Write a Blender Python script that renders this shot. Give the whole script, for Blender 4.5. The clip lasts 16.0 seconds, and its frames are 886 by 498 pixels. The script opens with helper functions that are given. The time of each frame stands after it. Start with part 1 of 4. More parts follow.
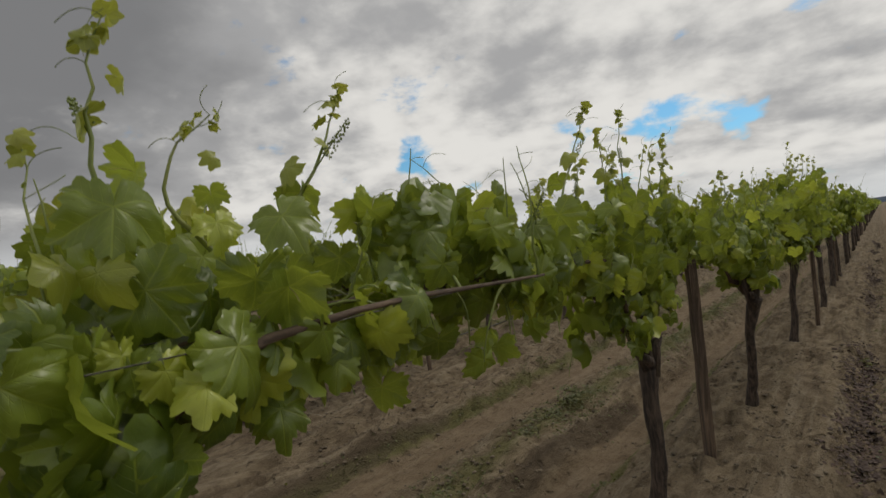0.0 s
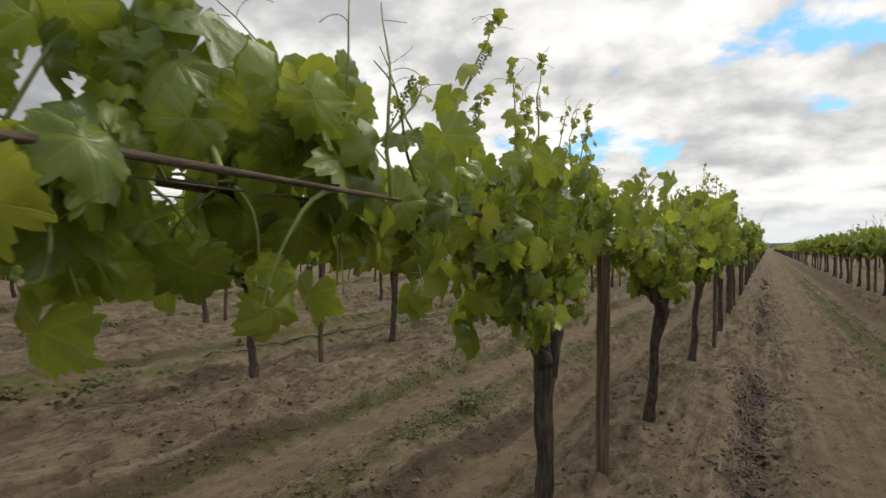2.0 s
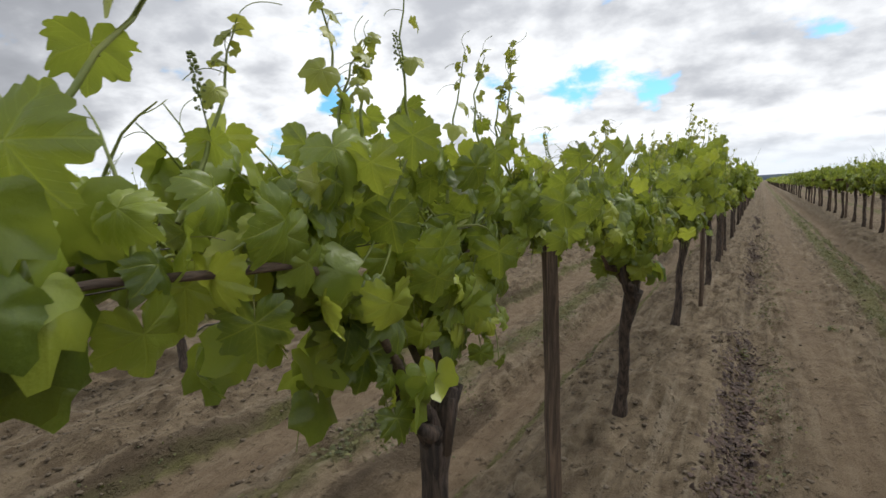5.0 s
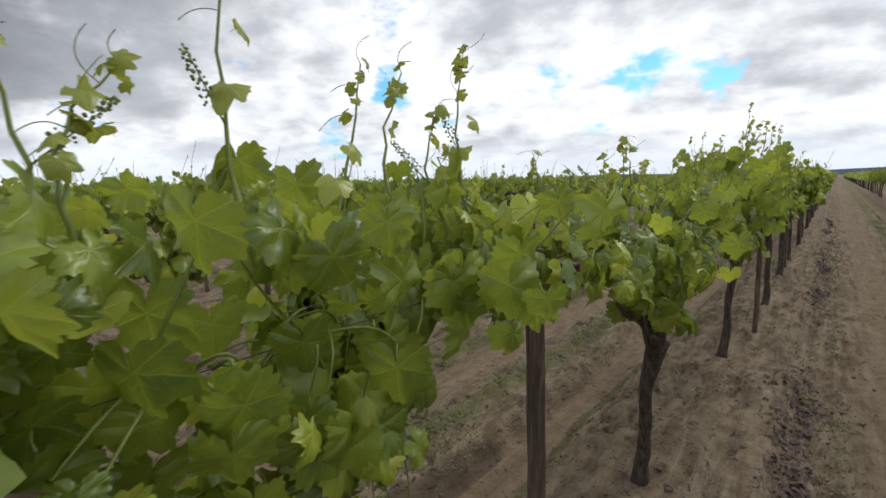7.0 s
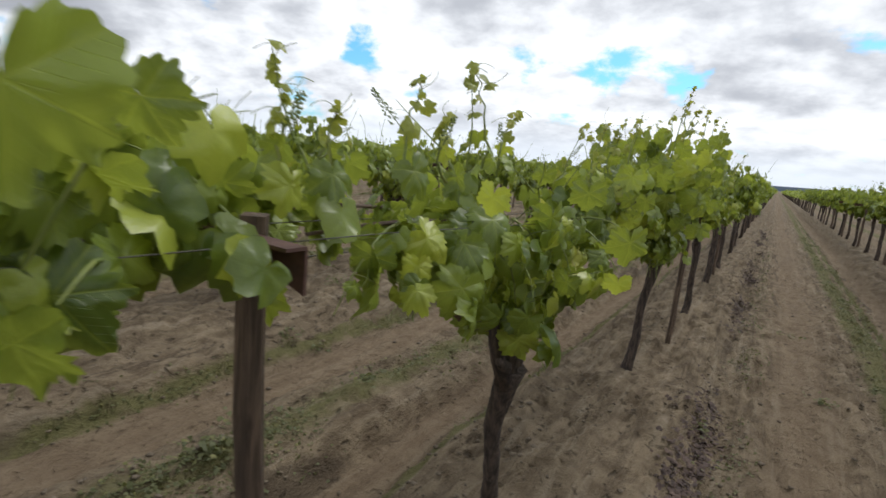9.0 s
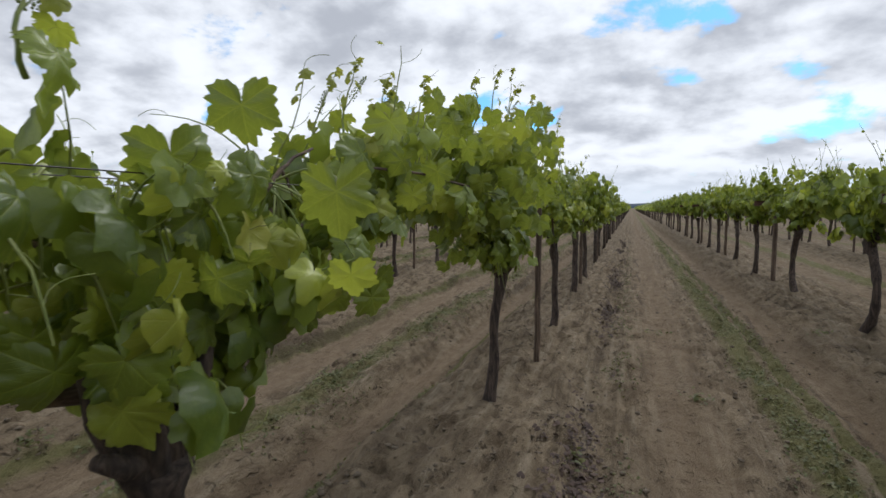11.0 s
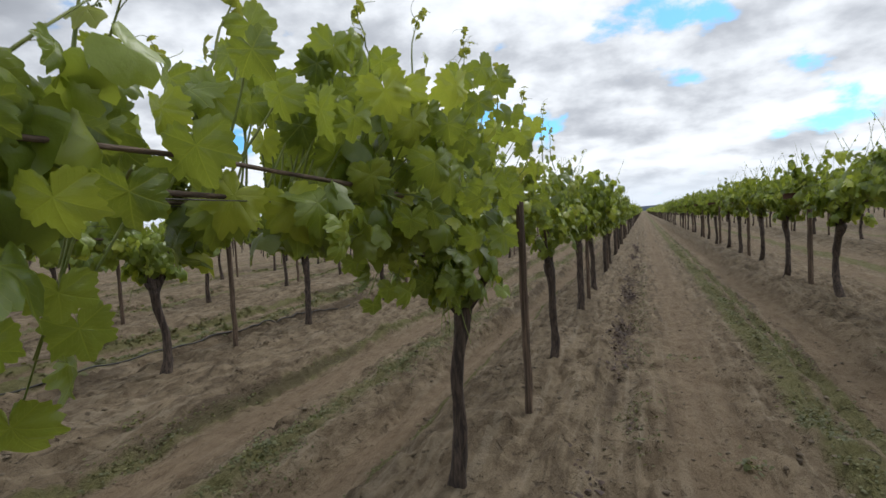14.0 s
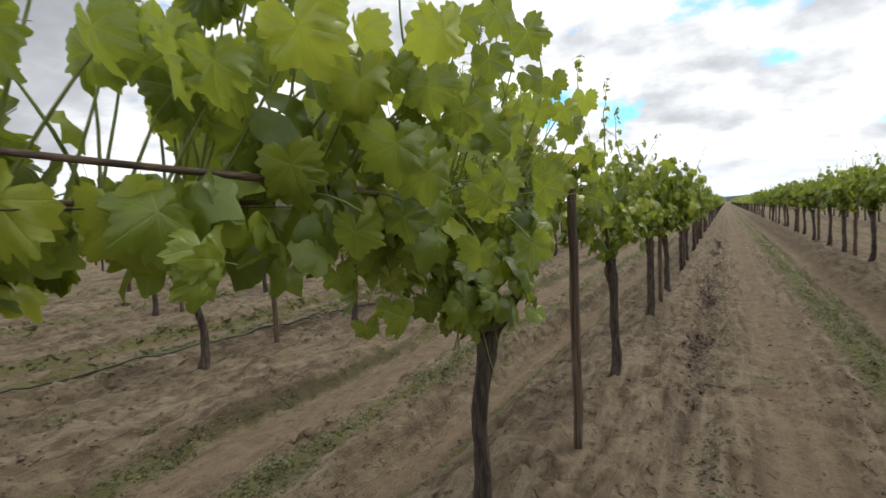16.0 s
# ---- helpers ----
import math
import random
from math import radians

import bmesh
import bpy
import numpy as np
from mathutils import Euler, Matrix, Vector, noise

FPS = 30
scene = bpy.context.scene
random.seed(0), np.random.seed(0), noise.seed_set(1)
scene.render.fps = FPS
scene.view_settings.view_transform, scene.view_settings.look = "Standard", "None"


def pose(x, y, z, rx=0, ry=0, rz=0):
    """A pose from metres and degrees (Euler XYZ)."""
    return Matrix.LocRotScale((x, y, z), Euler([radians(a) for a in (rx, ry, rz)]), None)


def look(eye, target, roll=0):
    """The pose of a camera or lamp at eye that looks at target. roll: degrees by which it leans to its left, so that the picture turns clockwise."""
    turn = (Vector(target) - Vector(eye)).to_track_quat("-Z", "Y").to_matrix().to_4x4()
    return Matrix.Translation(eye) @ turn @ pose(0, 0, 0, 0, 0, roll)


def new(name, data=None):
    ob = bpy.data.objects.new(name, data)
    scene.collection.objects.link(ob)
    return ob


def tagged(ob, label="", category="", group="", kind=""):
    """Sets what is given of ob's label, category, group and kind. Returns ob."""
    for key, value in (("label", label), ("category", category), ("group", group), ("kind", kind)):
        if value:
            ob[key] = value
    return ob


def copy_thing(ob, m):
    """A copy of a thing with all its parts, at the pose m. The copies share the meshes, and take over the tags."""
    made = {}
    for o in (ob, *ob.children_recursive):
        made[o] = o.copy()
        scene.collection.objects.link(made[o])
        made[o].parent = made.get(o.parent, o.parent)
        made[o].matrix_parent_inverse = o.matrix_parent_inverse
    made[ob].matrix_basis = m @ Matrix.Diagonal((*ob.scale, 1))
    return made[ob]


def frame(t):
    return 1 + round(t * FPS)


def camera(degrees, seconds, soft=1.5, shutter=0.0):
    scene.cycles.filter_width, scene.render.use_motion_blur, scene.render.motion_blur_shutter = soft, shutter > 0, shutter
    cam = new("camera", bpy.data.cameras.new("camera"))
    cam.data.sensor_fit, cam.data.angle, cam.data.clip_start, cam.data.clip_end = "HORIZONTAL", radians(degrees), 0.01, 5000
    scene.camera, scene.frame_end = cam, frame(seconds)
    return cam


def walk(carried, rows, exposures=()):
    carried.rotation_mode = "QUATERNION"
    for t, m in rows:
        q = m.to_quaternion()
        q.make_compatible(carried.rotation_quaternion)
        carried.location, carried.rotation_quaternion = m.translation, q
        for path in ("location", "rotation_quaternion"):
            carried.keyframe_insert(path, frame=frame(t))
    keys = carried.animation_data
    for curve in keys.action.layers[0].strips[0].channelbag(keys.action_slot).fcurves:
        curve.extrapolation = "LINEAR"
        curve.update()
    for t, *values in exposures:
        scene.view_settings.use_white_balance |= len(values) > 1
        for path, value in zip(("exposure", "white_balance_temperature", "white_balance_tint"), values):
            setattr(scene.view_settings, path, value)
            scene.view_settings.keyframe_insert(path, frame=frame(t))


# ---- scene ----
# ---- camera and walk ----
cam = camera(82.0, 16.0, soft=1.5, shutter=0.25)
PATH = [
    (0, (0.757, 0.262, 1.372), (-0.55, 1.775, 1.359), -5.7),
    (0.5, (0.701, 0.302, 1.276), (-0.597, 1.823, 1.229), -4.6),
    (1, (0.687, 0.34, 1.247), (-0.572, 1.893, 1.203), 2.8),
    (1.5, (0.656, 0.551, 1.183), (-0.452, 2.216, 1.166), -0.2),
    (2, (0.628, 0.705, 1.201), (-0.447, 2.392, 1.184), 0.6),
    (2.5, (0.621, 0.908, 1.201), (-0.383, 2.637, 1.143), -1.3),
    (3, (0.607, 1.053, 1.184), (-0.441, 2.753, 1.085), -2.1),
    (3.2, (0.621, 1.085, 1.194), (-0.463, 2.763, 1.112), -2.2),
    (5.3, (0.63, 1.482, 1.404), (-0.426, 3.161, 1.15), -1.8),
    (5.5, (0.639, 1.534, 1.422), (-0.449, 3.191, 1.157), -2.0),
    (6, (0.606, 1.711, 1.434), (-0.57, 3.294, 1.104), 1.9),
    (6.5, (0.633, 1.826, 1.489), (-0.569, 3.394, 1.178), 0.9),
    (7, (0.64, 1.945, 1.52), (-0.569, 3.517, 1.256), -1.0),
    (7.5, (0.583, 2.141, 1.524), (-0.595, 3.723, 1.192), -0.5),
    (8, (0.584, 2.307, 1.487), (-0.534, 3.925, 1.127), 1.2),
    (8.5, (0.662, 2.477, 1.489), (-0.467, 4.099, 1.182), 2.3),
    (9, (0.669, 2.779, 1.443), (-0.379, 4.445, 1.085), 6.0),
    (9.5, (0.682, 3.027, 1.38), (-0.21, 4.786, 1.049), 6.1),
    (9.7, (0.691, 3.121, 1.343), (-0.133, 4.913, 1.014), 5.4),
    (12, (0.828, 3.968, 1.201), (0.215, 5.871, 1.134), -3.0),
    (12.5, (0.831, 4.16, 1.18), (0.296, 6.086, 1.1), -3.4),
    (13, (0.831, 4.303, 1.163), (0.282, 6.222, 1.028), -1.9),
    (13.5, (0.858, 4.443, 1.193), (0.227, 6.339, 1.093), -2.7),
    (14, (0.797, 4.575, 1.21), (0.064, 6.432, 1.103), -3.2),
    (14.5, (0.748, 4.729, 1.201), (0.019, 6.586, 1.059), -0.6),
    (15, (0.754, 4.824, 1.211), (0.026, 6.681, 1.054), -1.1),
    (15.5, (0.722, 4.905, 1.254), (-0.096, 6.727, 1.138), -2.0),
    (16, (0.783, 5.07, 1.242), (-0.189, 6.813, 1.107), -2.7),
]
# seconds, stops, white balance
EXPOSURES = [(0.0, -0.6, 6900, 9.2), (0.5, -0.5, 6950, 9.3), (1.0, -0.36, 6950, 9.2), (1.5, -0.1, 6900, 9), (2.5, -0.08, 6750, 9), (5.5, 0.06, 6350, 10), (8.0, 0.0, 6300, 10), (9.5, 0.06, 6200, 10), (12.0, -0.24, 6000, 11), (13.0, -0.16, 6050, 10.3), (14.5, 0.04, 6250, 9), (16.0, 0.24, 6450, 8.5)]
walk(cam, [(t, look(eye, target, roll)) for t, eye, target, roll in PATH], EXPOSURES)

# ---- world and sun ----
SUN_AZ, SUN_EL = 20.0, 52.0  # degrees right of the rows' direction, degrees up


class Nodes:
    """Short hand for a node tree."""

    def __init__(self, tree):
        self.tree = tree
        tree.nodes.clear()

    def add(self, kind, **inputs):
        node = self.tree.nodes.new(kind)
        for key, value in inputs.items():
            self.put(node.inputs[key.replace("_", " ")], value)
        return node

    def put(self, socket, value):
        if isinstance(value, bpy.types.NodeSocket):
            self.tree.links.new(value, socket)
        elif value is not None:
            socket.default_value = value

    def math(self, op, a, b=None, c=None, clamp=False):
        node = self.tree.nodes.new("ShaderNodeMath")
        node.operation, node.use_clamp = op, clamp
        for i, v in enumerate((a, b, c)):
            self.put(node.inputs[i], v)
        return node.outputs[0]

    def vec(self, op, a, b=None):
        node = self.tree.nodes.new("ShaderNodeVectorMath")
        node.operation = op
        self.put(node.inputs[0], a)
        self.put(node.inputs[1], b)
        return node.outputs["Value" if op in ("DOT_PRODUCT", "LENGTH", "DISTANCE") else "Vector"]

    def noise(self, vector, scale, detail=4.0, rough=0.55, distort=0.0):
        node = self.add("ShaderNodeTexNoise", Scale=scale, Detail=detail, Roughness=rough, Distortion=distort)
        self.put(node.inputs["Vector"], vector)
        return node.outputs["Fac"]

    def step(self, value, low, high):
        node = self.tree.nodes.new("ShaderNodeMapRange")
        node.interpolation_type = "SMOOTHSTEP"
        for key, v in (("Value", value), ("From Min", low), ("From Max", high)):
            self.put(node.inputs[key], v)
        return node.outputs[0]

    def mix(self, fac, a, b, blend="MIX"):
        node = self.tree.nodes.new("ShaderNodeMix")
        node.data_type, node.blend_type = "RGBA", blend
        self.put(node.inputs[0], fac)
        for i, v in ((6, a), (7, b)):
            self.put(node.inputs[i], (*v, 1.0) if isinstance(v, tuple) and len(v) == 3 else v)
        return node.outputs[2]


def aim(azimuth, elevation):
    """A direction: degrees to the right of the rows, degrees up."""
    a, e = radians(azimuth), radians(elevation)
    return (math.sin(a) * math.cos(e), math.cos(a) * math.cos(e), math.sin(e))


def make_world():
    world = bpy.data.worlds.new("overcast_sky")
    scene.world = world
    world.use_nodes = True
    n = Nodes(world.node_tree)
    way = n.add("ShaderNodeTexCoord").outputs["Generated"]
    sep = n.add("ShaderNodeSeparateXYZ", Vector=way)
    up = n.math("MAXIMUM", sep.outputs["Z"], 0.0)
    sky = n.tree.nodes.new("ShaderNodeTexSky")
    sky.sky_type, sky.sun_disc = "NISHITA", False
    sky.sun_elevation, sky.sun_rotation = radians(SUN_EL), radians(SUN_AZ)
    low = n.math("ADD", up, 0.30)
    sheet = n.add("ShaderNodeCombineXYZ", X=n.math("DIVIDE", sep.outputs["X"], low), Y=n.math("DIVIDE", sep.outputs["Y"], low), Z=0.0).outputs[0]
    mass = n.noise(sheet, 0.85, 5.0, 0.5, 0.0)
    fine = n.noise(n.vec("ADD", sheet, (3.1, 1.7, 0.4)), 2.3, 10.0, 0.52, 0.0)
    lit = n.noise(n.vec("ADD", sheet, (3.1 + 0.07 * math.sin(radians(SUN_AZ)), 1.7 + 0.07 * math.cos(radians(SUN_AZ)), 0.4)), 2.3, 10.0, 0.52, 0.0)
    curd = n.noise(n.vec("MULTIPLY", way, (1.0, 1.0, 1.7)), 9.0, 8.0, 0.55, 0.2)
    # gaps in the cloud, ragged by the noise
    gap = None
    for az, el, size in ((6, 20, 0.10), (11, 24, 0.09), (25, 9, 0.08), (17, 8, 0.06), (-18, 10, 0.05), (-25, 11, 0.05), (-9, 8.5, 0.045), (-43, 10.5, 0.05), (-56, 20, 0.045), (1, 31, 0.1), (33, 15, 0.07), (60, 25, 0.15), (150, 30, 0.2), (-140, 40, 0.2)):
        near = n.vec("DISTANCE", way, aim(az, el))
        bump = n.math("POWER", 2.718, n.math("MULTIPLY", n.math("MULTIPLY", near, near), -1.0 / size**2))
        gap = bump if gap is None else n.math("ADD", gap, bump)
    thin = n.math("SUBTRACT", 0.5, n.math("ADD", n.math("MULTIPLY", fine, 0.55), n.math("MULTIPLY", curd, 0.45)))
    open_sky = n.step(n.math("ADD", n.math("MULTIPLY", gap, 0.46), n.math("MULTIPLY", thin, 3.4)), 0.30, 0.58)
    # heavier, greyer cloud away to the side of the rows
    heavy = n.step(n.math("ADD", n.vec("DOT_PRODUCT", way, aim(-84, 25)), n.math("MULTIPLY", n.math("SUBTRACT", fine, 0.5), 0.16)), 0.90, 0.985)
    # thin cloud is bright, thick cloud grey; each mass has a bright side toward the sun
    relief = n.math("MULTIPLY", n.math("SUBTRACT", fine, lit), 2.2)
    tone = n.math("ADD", n.math("ADD", n.math("MULTIPLY", mass, -1.5), n.math("MULTIPLY", fine, -0.75)), n.math("ADD", relief, n.math("MULTIPLY", curd, 0.75)))
    light = n.step(n.math("SUBTRACT", tone, n.math("MULTIPLY", heavy, 0.5)), -1.12, -0.46)
    cloud = n.mix(light, n.mix(heavy, (5.5, 5.65, 6.0), (2.9, 3.0, 3.25)), (11.0, 11.1, 11.2))
    haze = n.step(up, 0.0, 0.10)
    cloud = n.mix(haze, (8.6, 9.1, 9.7), cloud)
    blue = n.mix(1.0, sky.outputs[0], (0.75, 1.4, 1.75), "MULTIPLY")
    colour = n.mix(open_sky, cloud, blue)
    back = n.add("ShaderNodeBackground", Color=colour, Strength=0.1)
    out = n.add("ShaderNodeOutputWorld")
    n.tree.links.new(back.outputs[0], out.inputs[0])


make_world()
sun = new("sun", bpy.data.lights.new("sun", "SUN"))
sun.data.energy, sun.data.angle, sun.data.color = 1.45, radians(20), (1.0, 0.96, 0.9)
sun.matrix_world = look(aim(SUN_AZ, SUN_EL), (0, 0, 0))

# ---- materials ----


def material(name):
    mat = bpy.data.materials.new(name)
    mat.use_nodes = True
    return mat, Nodes(mat.node_tree)


def finish(n, shader, bump=None):
    out = n.add("ShaderNodeOutputMaterial")
    n.tree.links.new(shader, out.inputs[0])


def bumped(n, height, strength, distance):
    return n.add("ShaderNodeBump", Height=height, Strength=strength, Distance=distance).outputs[0]


def make_leaf(name, dark, bright, young, veins=True, island=False, shine=0.36):
    mat, n = material(name)
    if island:
        chance = n.add("ShaderNodeNewGeometry").outputs["Random Per Island"]
    else:
        chance = n.add("ShaderNodeObjectInfo").outputs["Random"]
    where = n.add("ShaderNodeNewGeometry").outputs["Position"]
    blotch = n.noise(where, 38.0, 5.0, 0.6)
    colour = n.mix(chance, dark, bright)
    colour = n.mix(n.step(n.math("FRACT", n.math("MULTIPLY", chance, 7.31)), 0.78, 1.0), colour, young)
    colour = n.mix(n.math("MULTIPLY", n.step(blotch, 0.42, 0.75), 0.35), colour, bright)
    height = n.noise(where, 120.0, 3.0, 0.6)
    if veins:
        uv = n.add("ShaderNodeTexCoord").outputs["UV"]
        s = n.add("ShaderNodeSeparateXYZ", Vector=uv)
        line = None
        for a in (0, 62, -62, 122, -122):
            vx, vy = math.sin(radians(a)), math.cos(radians(a))
            along = n.math("ADD", n.math("MULTIPLY", s.outputs[0], vx), n.math("MULTIPLY", s.outputs[1], vy))
            across = n.math("ABSOLUTE", n.math("SUBTRACT", n.math("MULTIPLY", s.outputs[0], vy), n.math("MULTIPLY", s.outputs[1], vx)))
            d = n.math("ADD", across, n.math("MULTIPLY", n.math("LESS_THAN", along, 0.0), 9.0))
            # side veins branch forward off each main one
            rib = n.math("PINGPONG", n.math("SUBTRACT", along, across), 0.09)
            rib = n.math("ADD", n.math("ADD", rib, 0.006), n.math("ADD", n.math("MULTIPLY", n.math("GREATER_THAN", across, 0.26), 9.0), n.math("MULTIPLY", n.math("LESS_THAN", along, 0.05), 9.0)))
            d = n.math("MINIMUM", d, n.math("MULTIPLY", rib, 1.7))
            line = d if line is None else n.math("MINIMUM", line, d)
        vein = n.math("SUBTRACT", 1.0, n.step(line, 0.006, 0.03))
        colour = n.mix(n.math("MULTIPLY", vein, 0.3), colour, young)
        height = n.math("SUBTRACT", n.math("MULTIPLY", height, 0.6), n.math("MULTIPLY", vein, 0.6))
    normal = bumped(n, height, 0.5, 0.002)
    face = n.add("ShaderNodeBsdfPrincipled", Base_Color=colour, Roughness=shine, Normal=normal)
    face.inputs["Specular IOR Level"].default_value = 0.75
    through_light = n.add("ShaderNodeBsdfTranslucent", Color=n.mix(0.55, colour, young), Normal=normal)
    both = n.add("ShaderNodeMixShader", Fac=0.43)
    n.tree.links.new(face.outputs[0], both.inputs[1])
    n.tree.links.new(through_light.outputs[0], both.inputs[2])
    finish(n, both.outputs[0])
    return mat


def make_bark(name, dark, pale, scale=(60.0, 60.0, 9.0), strength=1.0, rough=0.9):
    mat, n = material(name)
    at = n.add("ShaderNodeTexCoord").outputs["Object"]
    grain = n.noise(n.vec("MULTIPLY", at, scale), 1.0, 6.0, 0.65, 0.6)
    stain = n.noise(at, 6.0, 3.0, 0.6)
    colour = n.mix(n.step(grain, 0.35, 0.7), dark, pale)
    colour = n.mix(n.math("MULTIPLY", n.step(stain, 0.45, 0.75), 0.5), colour, dark)
    shader = n.add("ShaderNodeBsdfPrincipled", Base_Color=colour, Roughness=rough, Normal=bumped(n, grain, strength, 0.012))
    finish(n, shader.outputs[0])
    return mat


def make_plain(name, a, b, rough, scale=40.0, metal=0.0, strength=0.3):
    mat, n = material(name)
    at = n.add("ShaderNodeTexCoord").outputs["Object"]
    grain = n.noise(at, scale, 5.0, 0.6)
    wear = n.noise(at, scale * 0.2, 3.0, 0.6)
    colour = n.mix(n.math("MULTIPLY", n.math("ADD", n.step(grain, 0.3, 0.7), n.step(wear, 0.4, 0.65)), 0.5), a, b)
    shader = n.add("ShaderNodeBsdfPrincipled", Base_Color=colour, Roughness=rough, Metallic=metal, Normal=bumped(n, grain, strength, 0.004))
    finish(n, shader.outputs[0])
    return mat


def make_soil():
    mat, n = material("sandy_soil")
    at = n.add("ShaderNodeNewGeometry").outputs["Position"]
    along = n.vec("MULTIPLY", at, (1.0, 0.55, 1.0))
    clod = n.noise(along, 9.0, 9.0, 0.62, 0.2)
    wide = n.noise(n.vec("MULTIPLY", at, (1.0, 0.12, 1.0)), 2.2, 5.0, 0.6)
    sand = n.noise(at, 95.0, 5.0, 0.7)
    colour = n.mix(n.step(clod, 0.30, 0.70), (0.108, 0.078, 0.048), (0.255, 0.198, 0.130))
    colour = n.mix(n.math("MULTIPLY", n.step(wide, 0.4, 0.7), 0.5), colour, (0.140, 0.108, 0.070))
    colour = n.mix(n.math("MULTIPLY", n.step(sand, 0.5, 0.8), 0.4), colour, (0.30, 0.25, 0.185))
    streak = n.noise(n.vec("MULTIPLY", at, (13.0, 0.8, 0.0)), 1.0, 6.0, 0.62, 0.3)
    colour = n.mix(n.math("MULTIPLY", n.step(streak, 0.52, 0.68), 0.6), colour, (0.075, 0.056, 0.037))
    colour = n.mix(n.math("MULTIPLY", n.step(streak, 0.47, 0.36), 0.5), colour, (0.285, 0.235, 0.168))
    # shade inside small pits, put into the colour where the bump sinks
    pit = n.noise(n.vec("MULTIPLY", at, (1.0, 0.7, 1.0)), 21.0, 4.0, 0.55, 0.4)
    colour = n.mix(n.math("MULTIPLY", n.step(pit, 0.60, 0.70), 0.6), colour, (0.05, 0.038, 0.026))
    moss = n.tree.nodes.new("ShaderNodeAttribute")
    moss.attribute_name = "moss"
    litter_shade = n.tree.nodes.new("ShaderNodeAttribute")
    litter_shade.attribute_name = "litter_and_shade"
    tread = n.tree.nodes.new("ShaderNodeAttribute")
    tread.attribute_name = "tread"
    colour = n.mix(n.math("MULTIPLY", tread.outputs["Fac"], 0.6), colour, (0.185, 0.132, 0.082))
    green = n.mix(n.noise(at, 30.0, 4.0, 0.6), (0.078, 0.082, 0.028), (0.15, 0.145, 0.05))
    patch = n.step(n.math("MULTIPLY", moss.outputs["Fac"], n.math("ADD", 0.35, n.noise(at, 7.0, 6.0, 0.65))), 0.35, 0.75)
    colour = n.mix(n.math("MULTIPLY", patch, 0.75), colour, green)
    # dark litter, and painted shade of the banks and track edges
    bits = n.step(n.math("MULTIPLY", litter_shade.outputs["Fac"], n.math("ADD", 0.3, n.noise(at, 26.0, 5.0, 0.7))), 0.4, 0.7)
    colour = n.mix(n.math("MULTIPLY", bits, 0.6), colour, (0.07, 0.052, 0.035))
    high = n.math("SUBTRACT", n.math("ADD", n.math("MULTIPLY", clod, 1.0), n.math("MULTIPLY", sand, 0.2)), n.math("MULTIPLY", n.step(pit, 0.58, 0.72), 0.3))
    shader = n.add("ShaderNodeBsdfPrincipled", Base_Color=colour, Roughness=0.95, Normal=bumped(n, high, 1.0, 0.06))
    shader.inputs["Specular IOR Level"].default_value = 0.2
    finish(n, shader.outputs[0])
    return mat


LEAF = make_leaf("vine_leaf", (0.066, 0.112, 0.013), (0.262, 0.335, 0.042), (0.47, 0.52, 0.06))
LEAF_YOUNG = make_leaf("young_vine_leaf", (0.22, 0.26, 0.025), (0.36, 0.4, 0.045), (0.46, 0.46, 0.08))
LEAF_MASS = make_leaf("vine_foliage", (0.066, 0.112, 0.013), (0.262, 0.335, 0.042), (0.47, 0.52, 0.06), veins=False, island=True)
LEAF_FAR = make_leaf("distant_foliage", (0.08, 0.13, 0.018), (0.245, 0.315, 0.045), (0.44, 0.5, 0.06), veins=False, island=True, shine=0.5)
STEM = make_plain("green_shoot", (0.14, 0.19, 0.04), (0.25, 0.27, 0.07), 0.5)
PETIOLE = make_plain("petiole", (0.2, 0.24, 0.06), (0.3, 0.24, 0.09), 0.5)
CANE = make_bark("cane_bark", (0.06, 0.04, 0.028), (0.17, 0.115, 0.075), (90, 14, 90), 0.6, 0.8)
BARK = make_bark("trunk_bark", (0.028, 0.021, 0.018), (0.13, 0.092, 0.07))
WOOD = make_bark("weathered_post", (0.055, 0.038, 0.028), (0.2, 0.138, 0.095), (80, 80, 3.0), 0.7)
RUST = make_plain("rusty_steel", (0.075, 0.042, 0.034), (0.15, 0.078, 0.058), 0.65, 60.0, 0.4)
WIRE = make_plain("dull_wire", (0.05, 0.045, 0.04), (0.12, 0.11, 0.1), 0.5, 200.0, 0.7)
HOSE = make_plain("black_hose", (0.018, 0.018, 0.018), (0.035, 0.03, 0.028), 0.6)
BERRY = make_plain("inflorescence", (0.13, 0.17, 0.04), (0.22, 0.26, 0.07), 0.6)
TWIG = make_plain("dry_litter", (0.045, 0.032, 0.028), (0.13, 0.085, 0.065), 0.9)
WEED = make_leaf("weed_leaf", (0.075, 0.088, 0.028), (0.13, 0.14, 0.042), (0.21, 0.2, 0.06), veins=False, island=True, shine=0.6)
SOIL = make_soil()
SOIL_CLOD = make_plain("soil_clod", (0.085, 0.064, 0.042), (0.20, 0.158, 0.11), 0.95, 30.0)
# the blue of distant haze is put into the hills' colour
HILL = make_plain("hazy_blue_hill", (0.12, 0.16, 0.22), (0.16, 0.2, 0.26), 1.0, 0.01)

# ---- helpers of the place ----
rng = np.random.default_rng(11)
ROWS_LEFT, ROWS_RIGHT, STEP, SPACING = -3.3, 2.86, 3.3, 2.13


def row_x(i):
    """The line of row i: 0 is the one the camera follows, negative to its left."""
    if i == 0:
        return 0.0
    return ROWS_LEFT + (i + 1) * STEP if i < 0 else ROWS_RIGHT + (i - 1) * STEP


